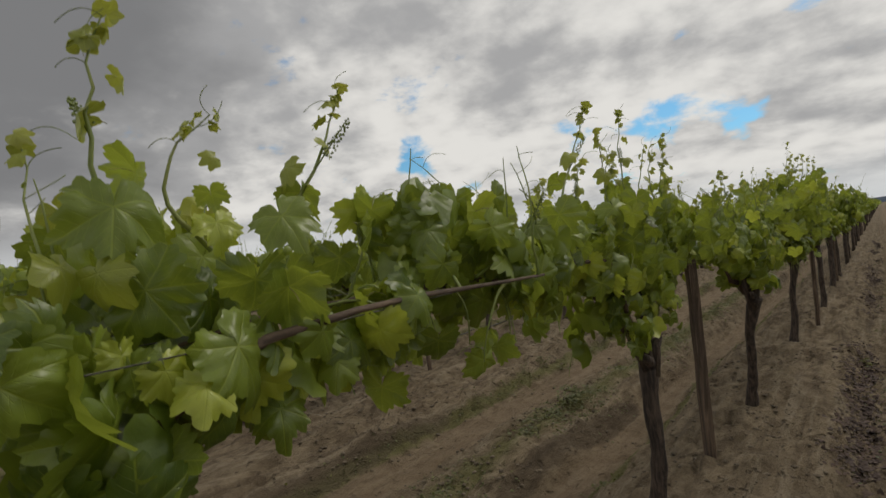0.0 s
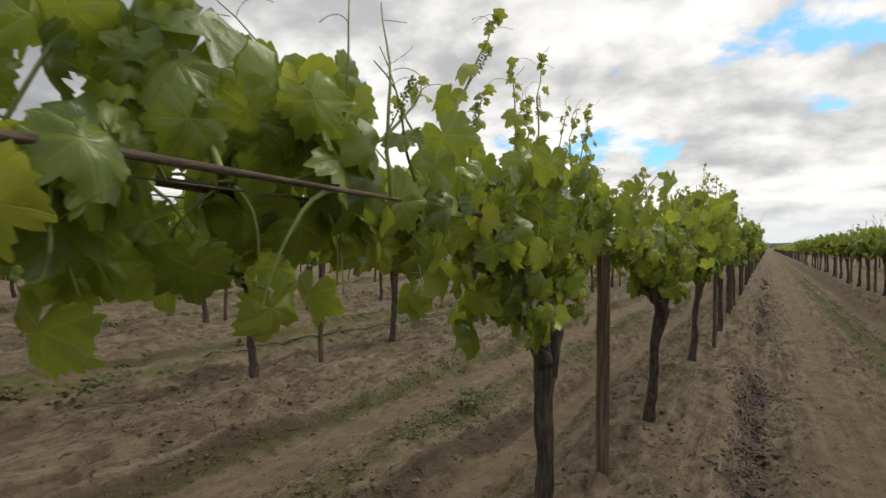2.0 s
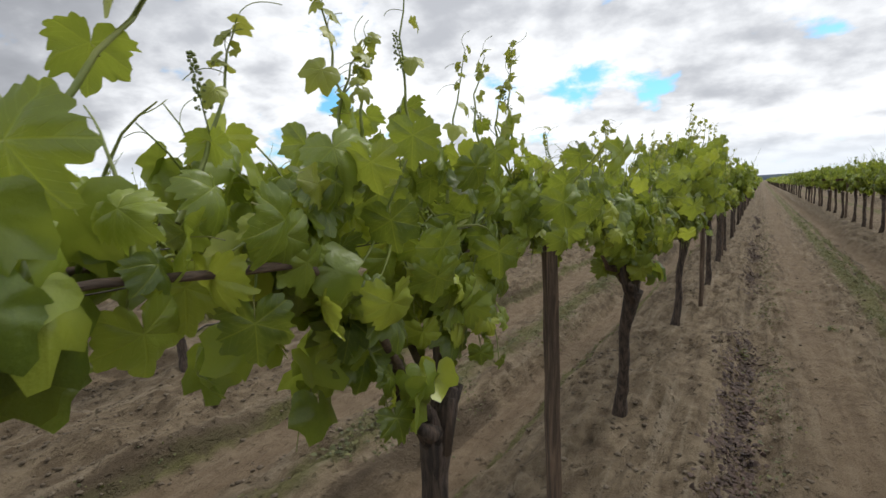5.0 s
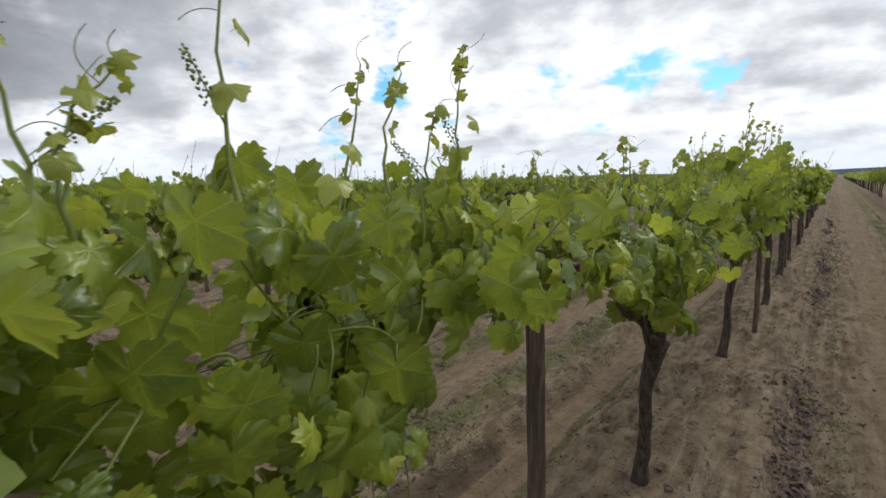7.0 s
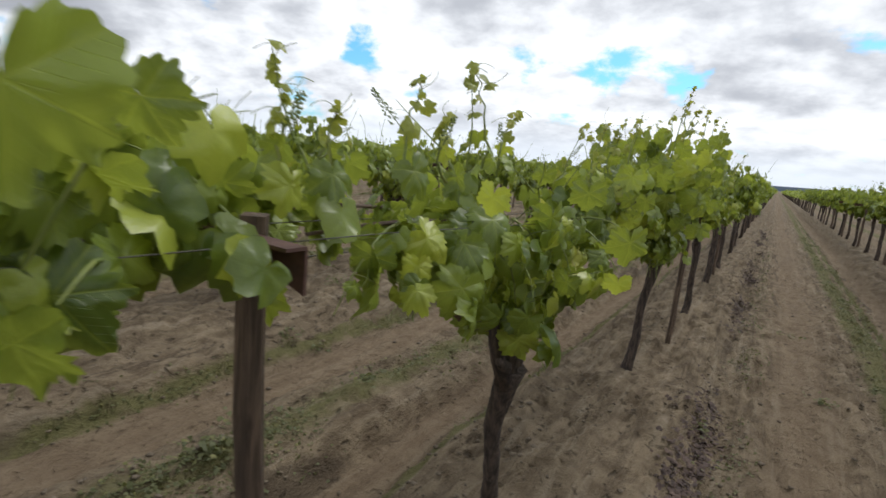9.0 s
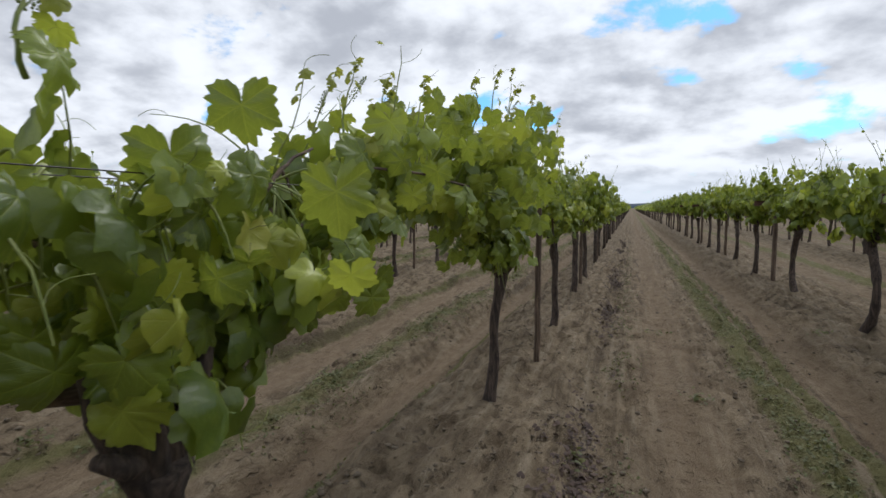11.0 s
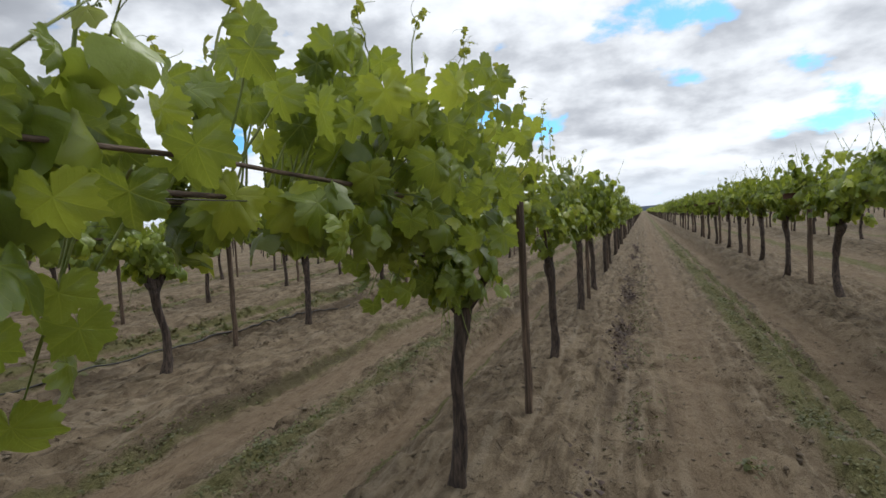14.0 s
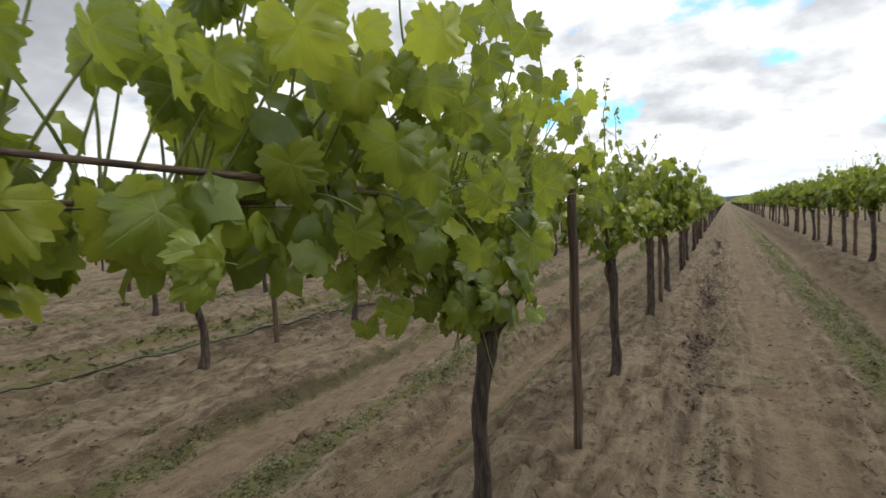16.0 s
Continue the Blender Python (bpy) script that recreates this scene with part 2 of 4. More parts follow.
def mesh_of(name, verts, faces, mats, mat_index=None, smooth=True, uv=None):
    me = bpy.data.meshes.new(name)
    verts = np.asarray(verts, np.float32)
    if isinstance(faces, np.ndarray):
        k = faces.shape[1]
        me.vertices.add(len(verts))
        me.vertices.foreach_set("co", verts.ravel())
        me.loops.add(faces.size)
        me.loops.foreach_set("vertex_index", faces.ravel().astype(np.int32))
        me.polygons.add(len(faces))
        me.polygons.foreach_set("loop_start", np.arange(0, faces.size, k, dtype=np.int32))
        me.update(calc_edges=True)
    else:
        me.from_pydata([tuple(map(float, v)) for v in verts], [], faces)
    for m in mats:
        me.materials.append(m)
    if mat_index is not None:
        me.polygons.foreach_set("material_index", np.asarray(mat_index, np.int32))
    me.polygons.foreach_set("use_smooth", np.full(len(me.polygons), smooth))
    if uv is not None:
        layer = me.uv_layers.new(name="UVMap")
        idx = np.empty(len(me.loops), np.int32)
        me.loops.foreach_get("vertex_index", idx)
        layer.data.foreach_set("uv", np.asarray(uv, np.float32)[idx].ravel())
    me.update()
    return me


def child(name, me, parent, label=""):
    ob = new(name, me)
    ob.parent = parent
    return tagged(ob, label) if label else ob


def thing(name, at, label, category, group=""):
    ob = new(name)
    ob.empty_display_size = 0.1
    ob.location = at
    return tagged(ob, label, category, group)


class Soup:
    """Gathers verts and triangles or quads for one mesh."""

    def __init__(self):
        self.v, self.f, self.m = [], [], []

    def tube(self, pts, radii, sides=6, mat=0, lump=0.0, seed=0.0, caps=True):
        pts = [Vector(p) for p in pts]
        base = len(self.v)
        side = Vector((1, 0, 0))
        for i, p in enumerate(pts):
            ahead = (pts[min(i + 1, len(pts) - 1)] - pts[max(i - 1, 0)]).normalized()
            side = (side - ahead * side.dot(ahead))
            side = side.normalized() if side.length > 1e-4 else ahead.orthogonal().normalized()
            up = ahead.cross(side)
            for k in range(sides):
                a = 2 * math.pi * k / sides
                way = side * math.cos(a) + up * math.sin(a)
                r = radii[i]
                if lump:
                    q = p + way * r
                    r *= 1 + lump * (noise.noise(q * 14 + Vector((seed, 0, 0))) + 0.6 * noise.noise(Vector((q.x * 45, q.y * 45, q.z * 9 + seed))))
                self.v.append(tuple(p + way * r))
        for i in range(len(pts) - 1):
            for k in range(sides):
                a, b = base + i * sides + k, base + i * sides + (k + 1) % sides
                self.f.append((a, b, b + sides, a + sides))
                self.m.append(mat)
        if caps:
            self.f.append(tuple(base + k for k in reversed(range(sides))))
            self.f.append(tuple(base + (len(pts) - 1) * sides + k for k in range(sides)))
            self.m += [mat, mat]

    def ball(self, c, r, mat=0, squash=(1, 1, 1)):
        base = len(self.v)
        for z, w, n in ((-1, 0, 1), (-0.5, 0.87, 5), (0.5, 0.87, 5), (1, 0, 1)):
            for k in range(n):
                a = 2 * math.pi * k / 5
                self.v.append((c[0] + r * w * math.cos(a) * squash[0], c[1] + r * w * math.sin(a) * squash[1], c[2] + r * z * squash[2]))
        for k in range(5):
            j = (k + 1) % 5
            self.f += [(base, base + 1 + j, base + 1 + k), (base + 1 + k, base + 1 + j, base + 6 + j, base + 6 + k), (base + 6 + k, base + 6 + j, base + 11)]
            self.m += [mat] * 3

    def box(self, lo, hi, mat=0):
        b = len(self.v)
        self.v += [(x, y, z) for x in (lo[0], hi[0]) for y in (lo[1], hi[1]) for z in (lo[2], hi[2])]
        self.f += [tuple(b + i for i in q) for q in ((0, 1, 3, 2), (4, 6, 7, 5), (0, 4, 5, 1), (2, 3, 7, 6), (0, 2, 6, 4), (1, 5, 7, 3))]
        self.m += [mat] * 6

    def mesh(self, name, mats, smooth=True):
        return mesh_of(name, self.v, self.f, mats, self.m, smooth)


# ---- the leaf ----
LOBES = ((0.0, 1.12), (0.14, 1.0), (0.30, 0.90), (0.47, 0.78), (0.58, 0.76), (0.74, 0.88), (0.96, 1.02), (1.12, 0.94), (1.36, 0.82), (1.56, 0.77), (1.84, 0.84), (2.08, 0.90), (2.4, 0.82), (2.7, 0.68), (2.95, 0.50), (3.14, 0.12))


def lobe(a):
    a = abs(a)
    xs, ys = [p[0] for p in LOBES], [p[1] for p in LOBES]
    return float(np.interp(a, xs, ys))


def leaf_shape(points, rings, seed, teeth=True):
    """Verts (unit blade, tip along +y, face +z, stalk at the origin), triangles and uv of one leaf."""
    r = np.random.default_rng(seed)
    fold, droop, wave, phase = r.uniform(0.05, 0.55), r.uniform(0.1, 0.65), r.uniform(0.2, 0.44), r.uniform(0, 60)
    skew, curl, axis = r.uniform(-0.25, 0.25), r.uniform(0.05, 0.6), r.uniform(-2.4, 2.4)
    tooth = r.uniform(0.4, 1.7, points // 4 + 1)
    v, uv = [(0.0, 0.0, 0.0)], [(0.0, 0.0)]
    for j in range(1, rings + 1):
        s = j / rings
        for i in range(points):
            a = -math.pi + 2 * math.pi * (i + 0.5) / points
            rad = lobe(a + skew * math.sin(a)) * (1 + 0.05 * math.sin(2 * a + phase))
            if teeth and j == rings:
                rad *= 1.0 + (-0.075, -0.01, 0.055, 0.01)[i % 4] * tooth[i // 4] + r.uniform(-0.015, 0.015)
            q = rad * s
            x, y = q * math.sin(a), q * math.cos(a)
            z = -fold * abs(x) ** 1.4 - droop * max(y, 0.0) ** 2 - curl * max(0.0, x * math.sin(axis) + y * math.cos(axis) - 0.12) ** 2
            z += wave * s * (noise.noise(Vector((x * 1.7 + phase, y * 1.7, 0.3))) + 0.35 * noise.noise(Vector((x * 4.1, y * 4.1 + phase, 2.1))))
            # the blade is puckered: sunk along the main veins, raised between them
            vein = min(abs(math.remainder(a - b, 2 * math.pi)) for b in (0.0, 1.08, -1.08, 2.13, -2.13))
            z += 0.055 * min(1.0, vein * q / 0.16) * math.sin(math.pi * min(1.0, s * 0.9))
            v.append((x, y, z))
            uv.append((x, y))
    f = []
    for i in range(points - 1):
        f.append((0, 1 + i + 1, 1 + i))
    for j in range(rings - 1):
        for i in range(points - 1):
            a, b = 1 + j * points + i, 1 + j * points + i + 1
            f += [(a, b, b + points), (a, b + points, a + points)]
    return np.array(v), np.array(f), np.array(uv)


STALK = np.array((0.0, -0.30, -0.72))  # where the stalk begins, in blade lengths


def leaf_mesh(seed, blade, points=80, rings=4):
    v, f, uv = leaf_shape(points, rings, seed)
    s = Soup()
    s.v, s.f, s.m = [tuple(p) for p in v], [tuple(int(i) for i in t) for t in f], [0] * len(f)
    s.tube([STALK, STALK * 0.55 + np.array((0, -0.06, 0.0)), (0, 0, -0.004)], [0.018, 0.013, 0.012], 4, 1, caps=False)
    uvs = list(map(tuple, uv)) + [(5.0, 5.0)] * (len(s.v) - len(uv))
    return mesh_of("leaf", s.v, s.f, [blade, PETIOLE], s.m, True, uvs)


LEAF_MESHES = [leaf_mesh(100 + i, LEAF) for i in range(22)]
YOUNG_MESHES = [leaf_mesh(200 + i, LEAF_YOUNG, 30, 2) for i in range(5)]
MID_SHAPES = [leaf_shape(20, 2, 300 + i)[:2] for i in range(6)]
LOW_SHAPES = [leaf_shape(9, 1, 400 + i, False)[:2] for i in range(4)]


def frame_of(tip, face):
    """A turn whose y is tip and whose z is close to face."""
    y = Vector(tip).normalized()
    x = y.cross(Vector(face)).normalized()
    return np.array((x, y, x.cross(y))).T


def many_leaves(name, spots, shapes, mat):
    """One mesh of many leaves; spots: (place, turn, size)."""
    vs, fs, base = [], [], 0
    for i, (p, turn, size) in enumerate(spots):
        v, f = shapes[i % len(shapes)]
        vs.append((v * size) @ turn.T + p)
        fs.append(f + base)
        base += len(v)
    return mesh_of(name, np.concatenate(vs), np.concatenate(fs), [mat])


# ---- vines ----


def bend_path(start, way, length, lift, r, parts=9, wobble=0.12):
    """A shoot: starts along way, bends up (lift > 0) or sags (lift < 0)."""
    p, d, pts = Vector(start), Vector(way).normalized(), [Vector(start)]
    for i in range(parts):
        d = (d + Vector((r.normal(0, wobble), r.normal(0, wobble), lift * (0.5 + i / parts) + r.normal(0, wobble * 0.5)))).normalized()
        p = p + d * (length / parts)
        pts.append(p.copy())
    return pts


def plan_vine(seed, shoots, blade, reach=1.08, per_shoot=10, tall=0.12, top=1.0, lean=None, ceiling=2.2):
    """Head, canes, shoots and leaf spots of one vine, round (0, 0) on the ground."""
    r = np.random.default_rng(seed)
    drift = (r.normal(0, 0.03), r.normal(0, 0.05))
    lean = Vector((*(lean or drift), 0))
    neck = Vector((lean.x, lean.y, r.uniform(0.80, 0.88)))
    canes, stems, spots = [], [], []
    lines = (0.0, 0.11, -0.27, -0.05)
    for k in range(4):
        side, x = (1, -1)[k % 2], lines[(k + seed) % 4]
        y1 = side * r.uniform(0.2, 0.36)
        end = side * reach * r.uniform(0.9, 1.08)
        canes.append([neck + Vector((0, side * 0.03, 0.04)), Vector((x * 0.4, y1 * 0.4, 1.03)), Vector((x * 0.8, y1 * 0.85, 1.18)), Vector((x, y1 + side * 0.12, 1.268)), Vector((x, (y1 + end) / 2, 1.285)), Vector((x, end, 1.275))])
    for i in range(shoots):
        cane = canes[i % 4]
        u = r.uniform(2.3, 4.99) if r.random() < 0.66 else r.uniform(0.3, 2.3)
        j = int(u)
        at = cane[j].lerp(cane[j + 1], u - j)
        kind = r.random()
        long = kind < tall
        if long:
            way, lift, length = Vector((r.normal(0, 0.3), r.normal(0, 0.35), 1)), 0.08, r.uniform(0.34, 0.52) * top
        elif kind < 0.55:
            way, lift, length = Vector((r.choice((-1, 1)) * r.uniform(0.2, 0.9), r.normal(0, 0.5), r.uniform(0.8, 1.5))), -0.08, r.uniform(0.24, 0.42) * top
        else:
            way, lift, length = Vector((r.choice((-1, 1)) * r.uniform(0.3, 0.9), r.normal(0, 0.7), r.uniform(-0.4, 0.4))), -0.26, r.uniform(0.2, 0.38)
        pts = bend_path(at, way, length, lift, r)
        stems.append((pts, long))
        for k in range(per_shoot - 2 * long):
            w = (k + r.uniform(0.0, 0.8)) / (per_shoot - 2 * long) * 8.99
            node = pts[int(w)].lerp(pts[int(w) + 1], w % 1)
            s = w / 9
            size = blade * r.uniform(0.5, 1.15)
            if long:
                size *= max(0.16, 0.95 * (1 - s) ** 1.5)
            elif s > 0.75:
                size *= 0.75
            out = Vector((math.copysign(1, node.x + 0.03 + r.normal(0, 0.14)), r.normal(0, 0.9), r.uniform(-0.3, 1.3)))
            tip = Vector((out.x * r.uniform(0.0, 0.6) + r.normal(0, 0.3), r.normal(0, 0.5), -r.uniform(0.5, 1.2)))
            if long and k % 2 and s > 0.35:
                continue
            if long and s > 0.5:
                tip, out = Vector((r.normal(0, 1), r.normal(0, 1), r.uniform(-0.6, 0.6))), Vector((r.normal(0, 0.6), r.normal(0, 0.6), 1))
            turn = frame_of(tip, out)
            joint = np.array(node) - turn @ STALK * size
            skirt = 0.83 + 0.30 * min(1.0, max(0.0, (abs(joint[1] - lean.y) - 0.28) / 0.25))
            if joint[2] - 0.8 * size < skirt or (not long and joint[2] > ceiling + r.normal(0, 0.03)):
                continue
            spots.append((joint, turn, size, 1.0 if long and s > 0.45 else 0.8 if kind < 0.5 and s > 0.8 else 0.3))
    return neck, lean, canes, stems, spots


def trunk_mesh(seed, neck, sides=12, thick=0.035, fine=True, bow=1.0):
    r = np.random.default_rng(seed + 5)
    s, k = Soup(), 14 if fine else 7
    bow = Vector((r.normal(0, 0.03), r.normal(0, 0.05), 0)) * bow
    pts, rad = [], []
    for i in range(k + 1):
        u = i / k
        pts.append(neck * u + Vector((0, 0, -0.07 * (1 - u))) + bow * math.sin(math.pi * u * 1.1) + Vector((0.008 * math.sin(9 * u + seed), 0.012 * math.sin(7 * u), 0)))
        rad.append(thick * (1.0 + 0.5 * (1 - u) ** 6 - 0.14 * math.sin(math.pi * u) + 0.3 * max(0, u - 0.8) / 0.2))
    s.tube(pts, rad, sides, 0, 0.30 if fine else 0.12, seed * 3.1)
    if fine:  # swollen head with old spurs
        for i in range(6):
            a = r.uniform(0, 6.28)
            way = Vector((0.3 * math.cos(a), 0.8 * math.sin(a), r.uniform(0.7, 1.3))).normalized()
            s.tube([neck - Vector((0, 0, 0.05)), neck + way * 0.07, neck + way * r.uniform(0.08, 0.12)], [thick * 0.85, thick * 0.55, thick * r.uniform(0.2, 0.4)], 8, 0, 0.4, seed + i)
        for side in (-1, 1):  # two short arms off the head, and a knot beside it
            way = Vector((r.normal(0, 0.015), side * r.uniform(0.05, 0.08), 0.0)) * (1.5 if seed == 24 else 0.8)
            s.tube([neck - Vector((0, 0, 0.07)), neck + way * 0.7 + Vector((0, 0, 0.02)), neck + way * 1.3 + Vector((0, 0, 0.09)), neck + way * 1.6 + Vector((0, 0, 0.19))], [thick * 0.7, thick * 0.7, thick * 0.55, thick * 0.4], 9, 0, 0.45, seed * 1.7 + side)
        s.tube([neck + Vector((0, 0.01, 0.0)), neck + Vector((0.012, -0.06, 0.02)), neck + Vector((0.015, -0.10, 0.05))], [thick * 0.6, thick * 0.62, thick * 0.3], 9, 0, 0.6, seed)
    return s.mesh("trunk", [BARK])


def cane_mesh(pts, r0, sides=7, seed=0.0):
    s, q = Soup(), []
    for a, b in zip(pts, pts[1:]):
        q += [a, a.lerp(b, 0.5) + Vector((noise.noise(a * 9) * 0.015, 0, noise.noise(b * 7) * 0.012))]
    q.append(pts[-1])
    s.tube(q, [r0 * (1.7 - 1.2 * i / (len(q) - 1)) for i in range(len(q))], sides, 0, 0.25, seed)
    return s.mesh("cane", [CANE])


def tendril(s, at, r, size=0.12):
    d = Vector((r.normal(0, 1), r.normal(0, 1), r.uniform(0.3, 1.2))).normalized()
    side, pts, p = d.orthogonal().normalized(), [Vector(at)], Vector(at)
    for i in range(9):
        d = (d + side * (0.09 * i) + Vector((0, 0, -0.05))).normalized()
        p = p + d * size / 9
        pts.append(p.copy())
    s.tube(pts, [0.0008] * 10, 3, 0, caps=False)


def shoot_mesh(pts, r, sides=5, upright=False, thick=0.0042):
    s = Soup()
    k = len(pts)
    s.tube(pts, [thick * (1 - 0.75 * i / (k - 1)) for i in range(k)], sides, 0, caps=False)
    for i in (k - 3, k - 2, k - 1) if upright else (k - 2,):
        tendril(s, pts[i], r, r.uniform(0.04, 0.09))
    return s.mesh("shoot", [STEM])


def old_cane(index, pts, r0=0.007):
    """A bare brown cane tied along the wire of a near vine; places in the world."""
    vine = HERO[index]
    child("cane", cane_mesh([Vector(q) - vine.location for q in pts], r0, 8, index), vine)


def cluster_mesh(seed):
    """A small flower cluster, hanging or standing from its stalk."""
    s, r = Soup(), np.random.default_rng(seed)
    s.tube([(0, 0, 0), (0, 0.004, 0.045), (0, 0.01, 0.11)], [0.0016, 0.0013, 0.0008], 4)
    for i in range(44):
        u = i / 44
        a, w = i * 2.4, 0.012 * (1 - 0.7 * u) * r.uniform(0.6, 1.1)
        s.ball((w * math.cos(a), 0.008 * u + w * math.sin(a), 0.035 + 0.08 * u), 0.0026 * r.uniform(0.7, 1.2))
    return s.mesh("inflorescence", [BERRY])


CLUSTERS = [cluster_mesh(i) for i in range(2)]
HERO = {}


def reach_at(y):
    """How far the leaves of the near row stand out over the path, along the row."""
    return float(np.interp(y, (0.0, 1.2, 1.7, 3.0, 3.6, 4.2, 5.0, 5.8, 6.3, 9.0), (0.20, 0.13, 0.08, 0.10, 0.16, 0.26, 0.26, 0.30, 0.48, 0.52)))



def crest_at(y):
    """How high the leaves of the near row reach, along the row; single shoots stand above it."""
    return float(np.interp(y, (0.0, 0.4, 0.9, 1.1, 1.3, 1.6, 1.75, 1.95, 2.2, 2.4, 2.6, 2.8, 3.05, 3.3, 3.5, 4.2, 4.33, 4.40, 4.64, 4.72, 5.0, 5.2, 5.5, 5.75, 6.0, 6.5, 7.0, 7.4, 7.7, 8.2, 9.5), (1.48, 1.50, 1.56, 1.50, 1.47, 1.38, 1.40, 1.48, 1.47, 1.54, 1.48, 1.54, 1.55, 1.46, 1.41, 1.45, 1.38, 1.24, 1.24, 1.42, 1.46, 1.54, 1.66, 1.70, 1.76, 1.80, 1.85, 1.84, 1.74, 1.71, 1.76)))


def leaf_part(parent, joint, turn, size, young, r):
    ob = child("leaf", (YOUNG_MESHES if young else LEAF_MESHES)[int(r.integers(0, 5 if young else 22))], parent)
    m = Matrix(turn.tolist()).to_4x4()
    m.translation = Vector(joint)
    ob.matrix_basis = m @ Matrix.Diagonal((size, size, size, 1))
    return ob


def tip_leaves(vine, at, way, r, count=4):
    """The small unfolding leaves at the end of a shoot."""
    for k in range(count):
        a = 1.9 * k + r.uniform(0, 1)
        tip = Vector((math.cos(a), math.sin(a), r.uniform(-1.2, 1.2)))
        turn = frame_of(tip, Vector((r.normal(0, 0.8), r.normal(0, 0.8), 0.6)))
        size = r.uniform(0.012, 0.024)
        node = Vector(at) - Vector(way).normalized() * 0.022 * k
        leaf_part(vine, np.array(node) - turn @ STALK * size, turn, size, True, r)


def hero_vine(index, y, seed, x=0.0, shoots=62, lean=(0.0, 0.0), ceiling=2.0, top=1.0):
    """A near vine, with every leaf, shoot and cane a part of its own."""
    r = np.random.default_rng(seed * 7 + 1)
    vine = thing("grape_vine", (x, y, 0.0), "leafy green grapevine with gnarled dark trunk on wire trellis", "grapevine", "vines of the near row")
    neck, lean, canes, stems, spots = plan_vine(seed, shoots, 0.066, lean=lean, ceiling=ceiling, top=top, tall=0.06)
    child("trunk", trunk_mesh(seed, neck, bow=0.5), vine, "gnarled dark grey-brown trunk")
    for i, c in enumerate(canes):
        child("cane", cane_mesh(c, 0.0075, 7, seed + i), vine)
    for pts, upright in stems:
        hangs = min(p.z for p in pts) < 1.1 and max(abs(p.y - lean.y) for p in pts) > 0.4
        if not hangs and max(p.x + x - reach_at(p.y + y) for p in pts) < 0:
            child("shoot", shoot_mesh(pts, r, 6, upright), vine)
            if upright:
                tip_leaves(vine, pts[-1], pts[-1] - pts[-2], r, 3)
            if upright and r.random() < 0.45:
                c = child("inflorescence", CLUSTERS[int(r.integers(0, 2))], vine)
                p = pts[5]
                c.matrix_basis = pose(p.x, p.y, p.z, r.uniform(-60, 60), r.uniform(-60, 60), r.uniform(0, 360))
    count, rest = 0, []
    for k, (joint, turn, size, s) in enumerate(spots):
        ends = joint[0] + x + abs(turn[0, 0]) * size * 0.8 + abs(turn[0, 1]) * size * 0.5
        above = joint[2] + 0.3 * size - crest_at(joint[1] + y)
        if ends < reach_at(joint[1] + y) and (above < 0 or s > 0.95):
            if count < 300 and (k % 2 or joint[0] > 0.05 or s > 0.7):
                leaf_part(vine, joint, turn, size, s > 0.72, r)
                count += 1
            else:
                rest.append((joint, turn, size))
    if rest:
        tagged(child("inner_foliage", many_leaves("inner_foliage", rest, MID_SHAPES, LEAF_MASS), vine), kind="stuff")
    HERO[index] = vine
    return vine


def signature(index, leaves):
    """Large single leaves of a near vine: place in the world, the heading that the face looks to, the tip's slant, the blade in millimetres."""
    r = np.random.default_rng(77 + index)
    vine = HERO[index]
    for x, y, z, heading, slant, blade in leaves:
        if z > crest_at(y) + 0.03:
            continue
        h = radians(heading)
        out = Vector((math.sin(h) + r.normal(0, 0.5), math.cos(h) + r.normal(0, 0.5), r.uniform(-0.1, 1.1)))
        side = Vector((-out.y, out.x, 0)).normalized()
        tip = Vector((0, 0, -1)) * math.cos(radians(slant)) + side * math.sin(radians(slant)) + Vector((r.normal(0, 0.12), r.normal(0, 0.12), 0)) - out * 0.15
        joint, turn = np.array((x - vine.location.x, y - vine.location.y, z)), frame_of(tip, out)
        leaf_part(vine, joint, turn, blade / 1000 * r.uniform(0.7, 1.05), False, r)
        if z < 1.29 or z > 1.45:  # its own side shoot, from the cane on the wire
            foot = Vector(joint + turn @ STALK * blade / 1000)
            root = Vector((-0.06 - vine.location.x + 0.4 * (x + 0.06), foot.y + r.uniform(-0.12, 0.12), 1.28))
            pts = [root.lerp(foot, i / 5) + Vector((0.02 * math.sin(math.pi * i / 5), 0, 0.02 * math.sin(math.pi * i / 5))) for i in range(6)]
            s = Soup()
            s.tube(pts, [0.0032 - 0.0003 * i for i in range(6)], 5, 0, caps=False)
            child("shoot", s.mesh("shoot", [STEM]), vine)


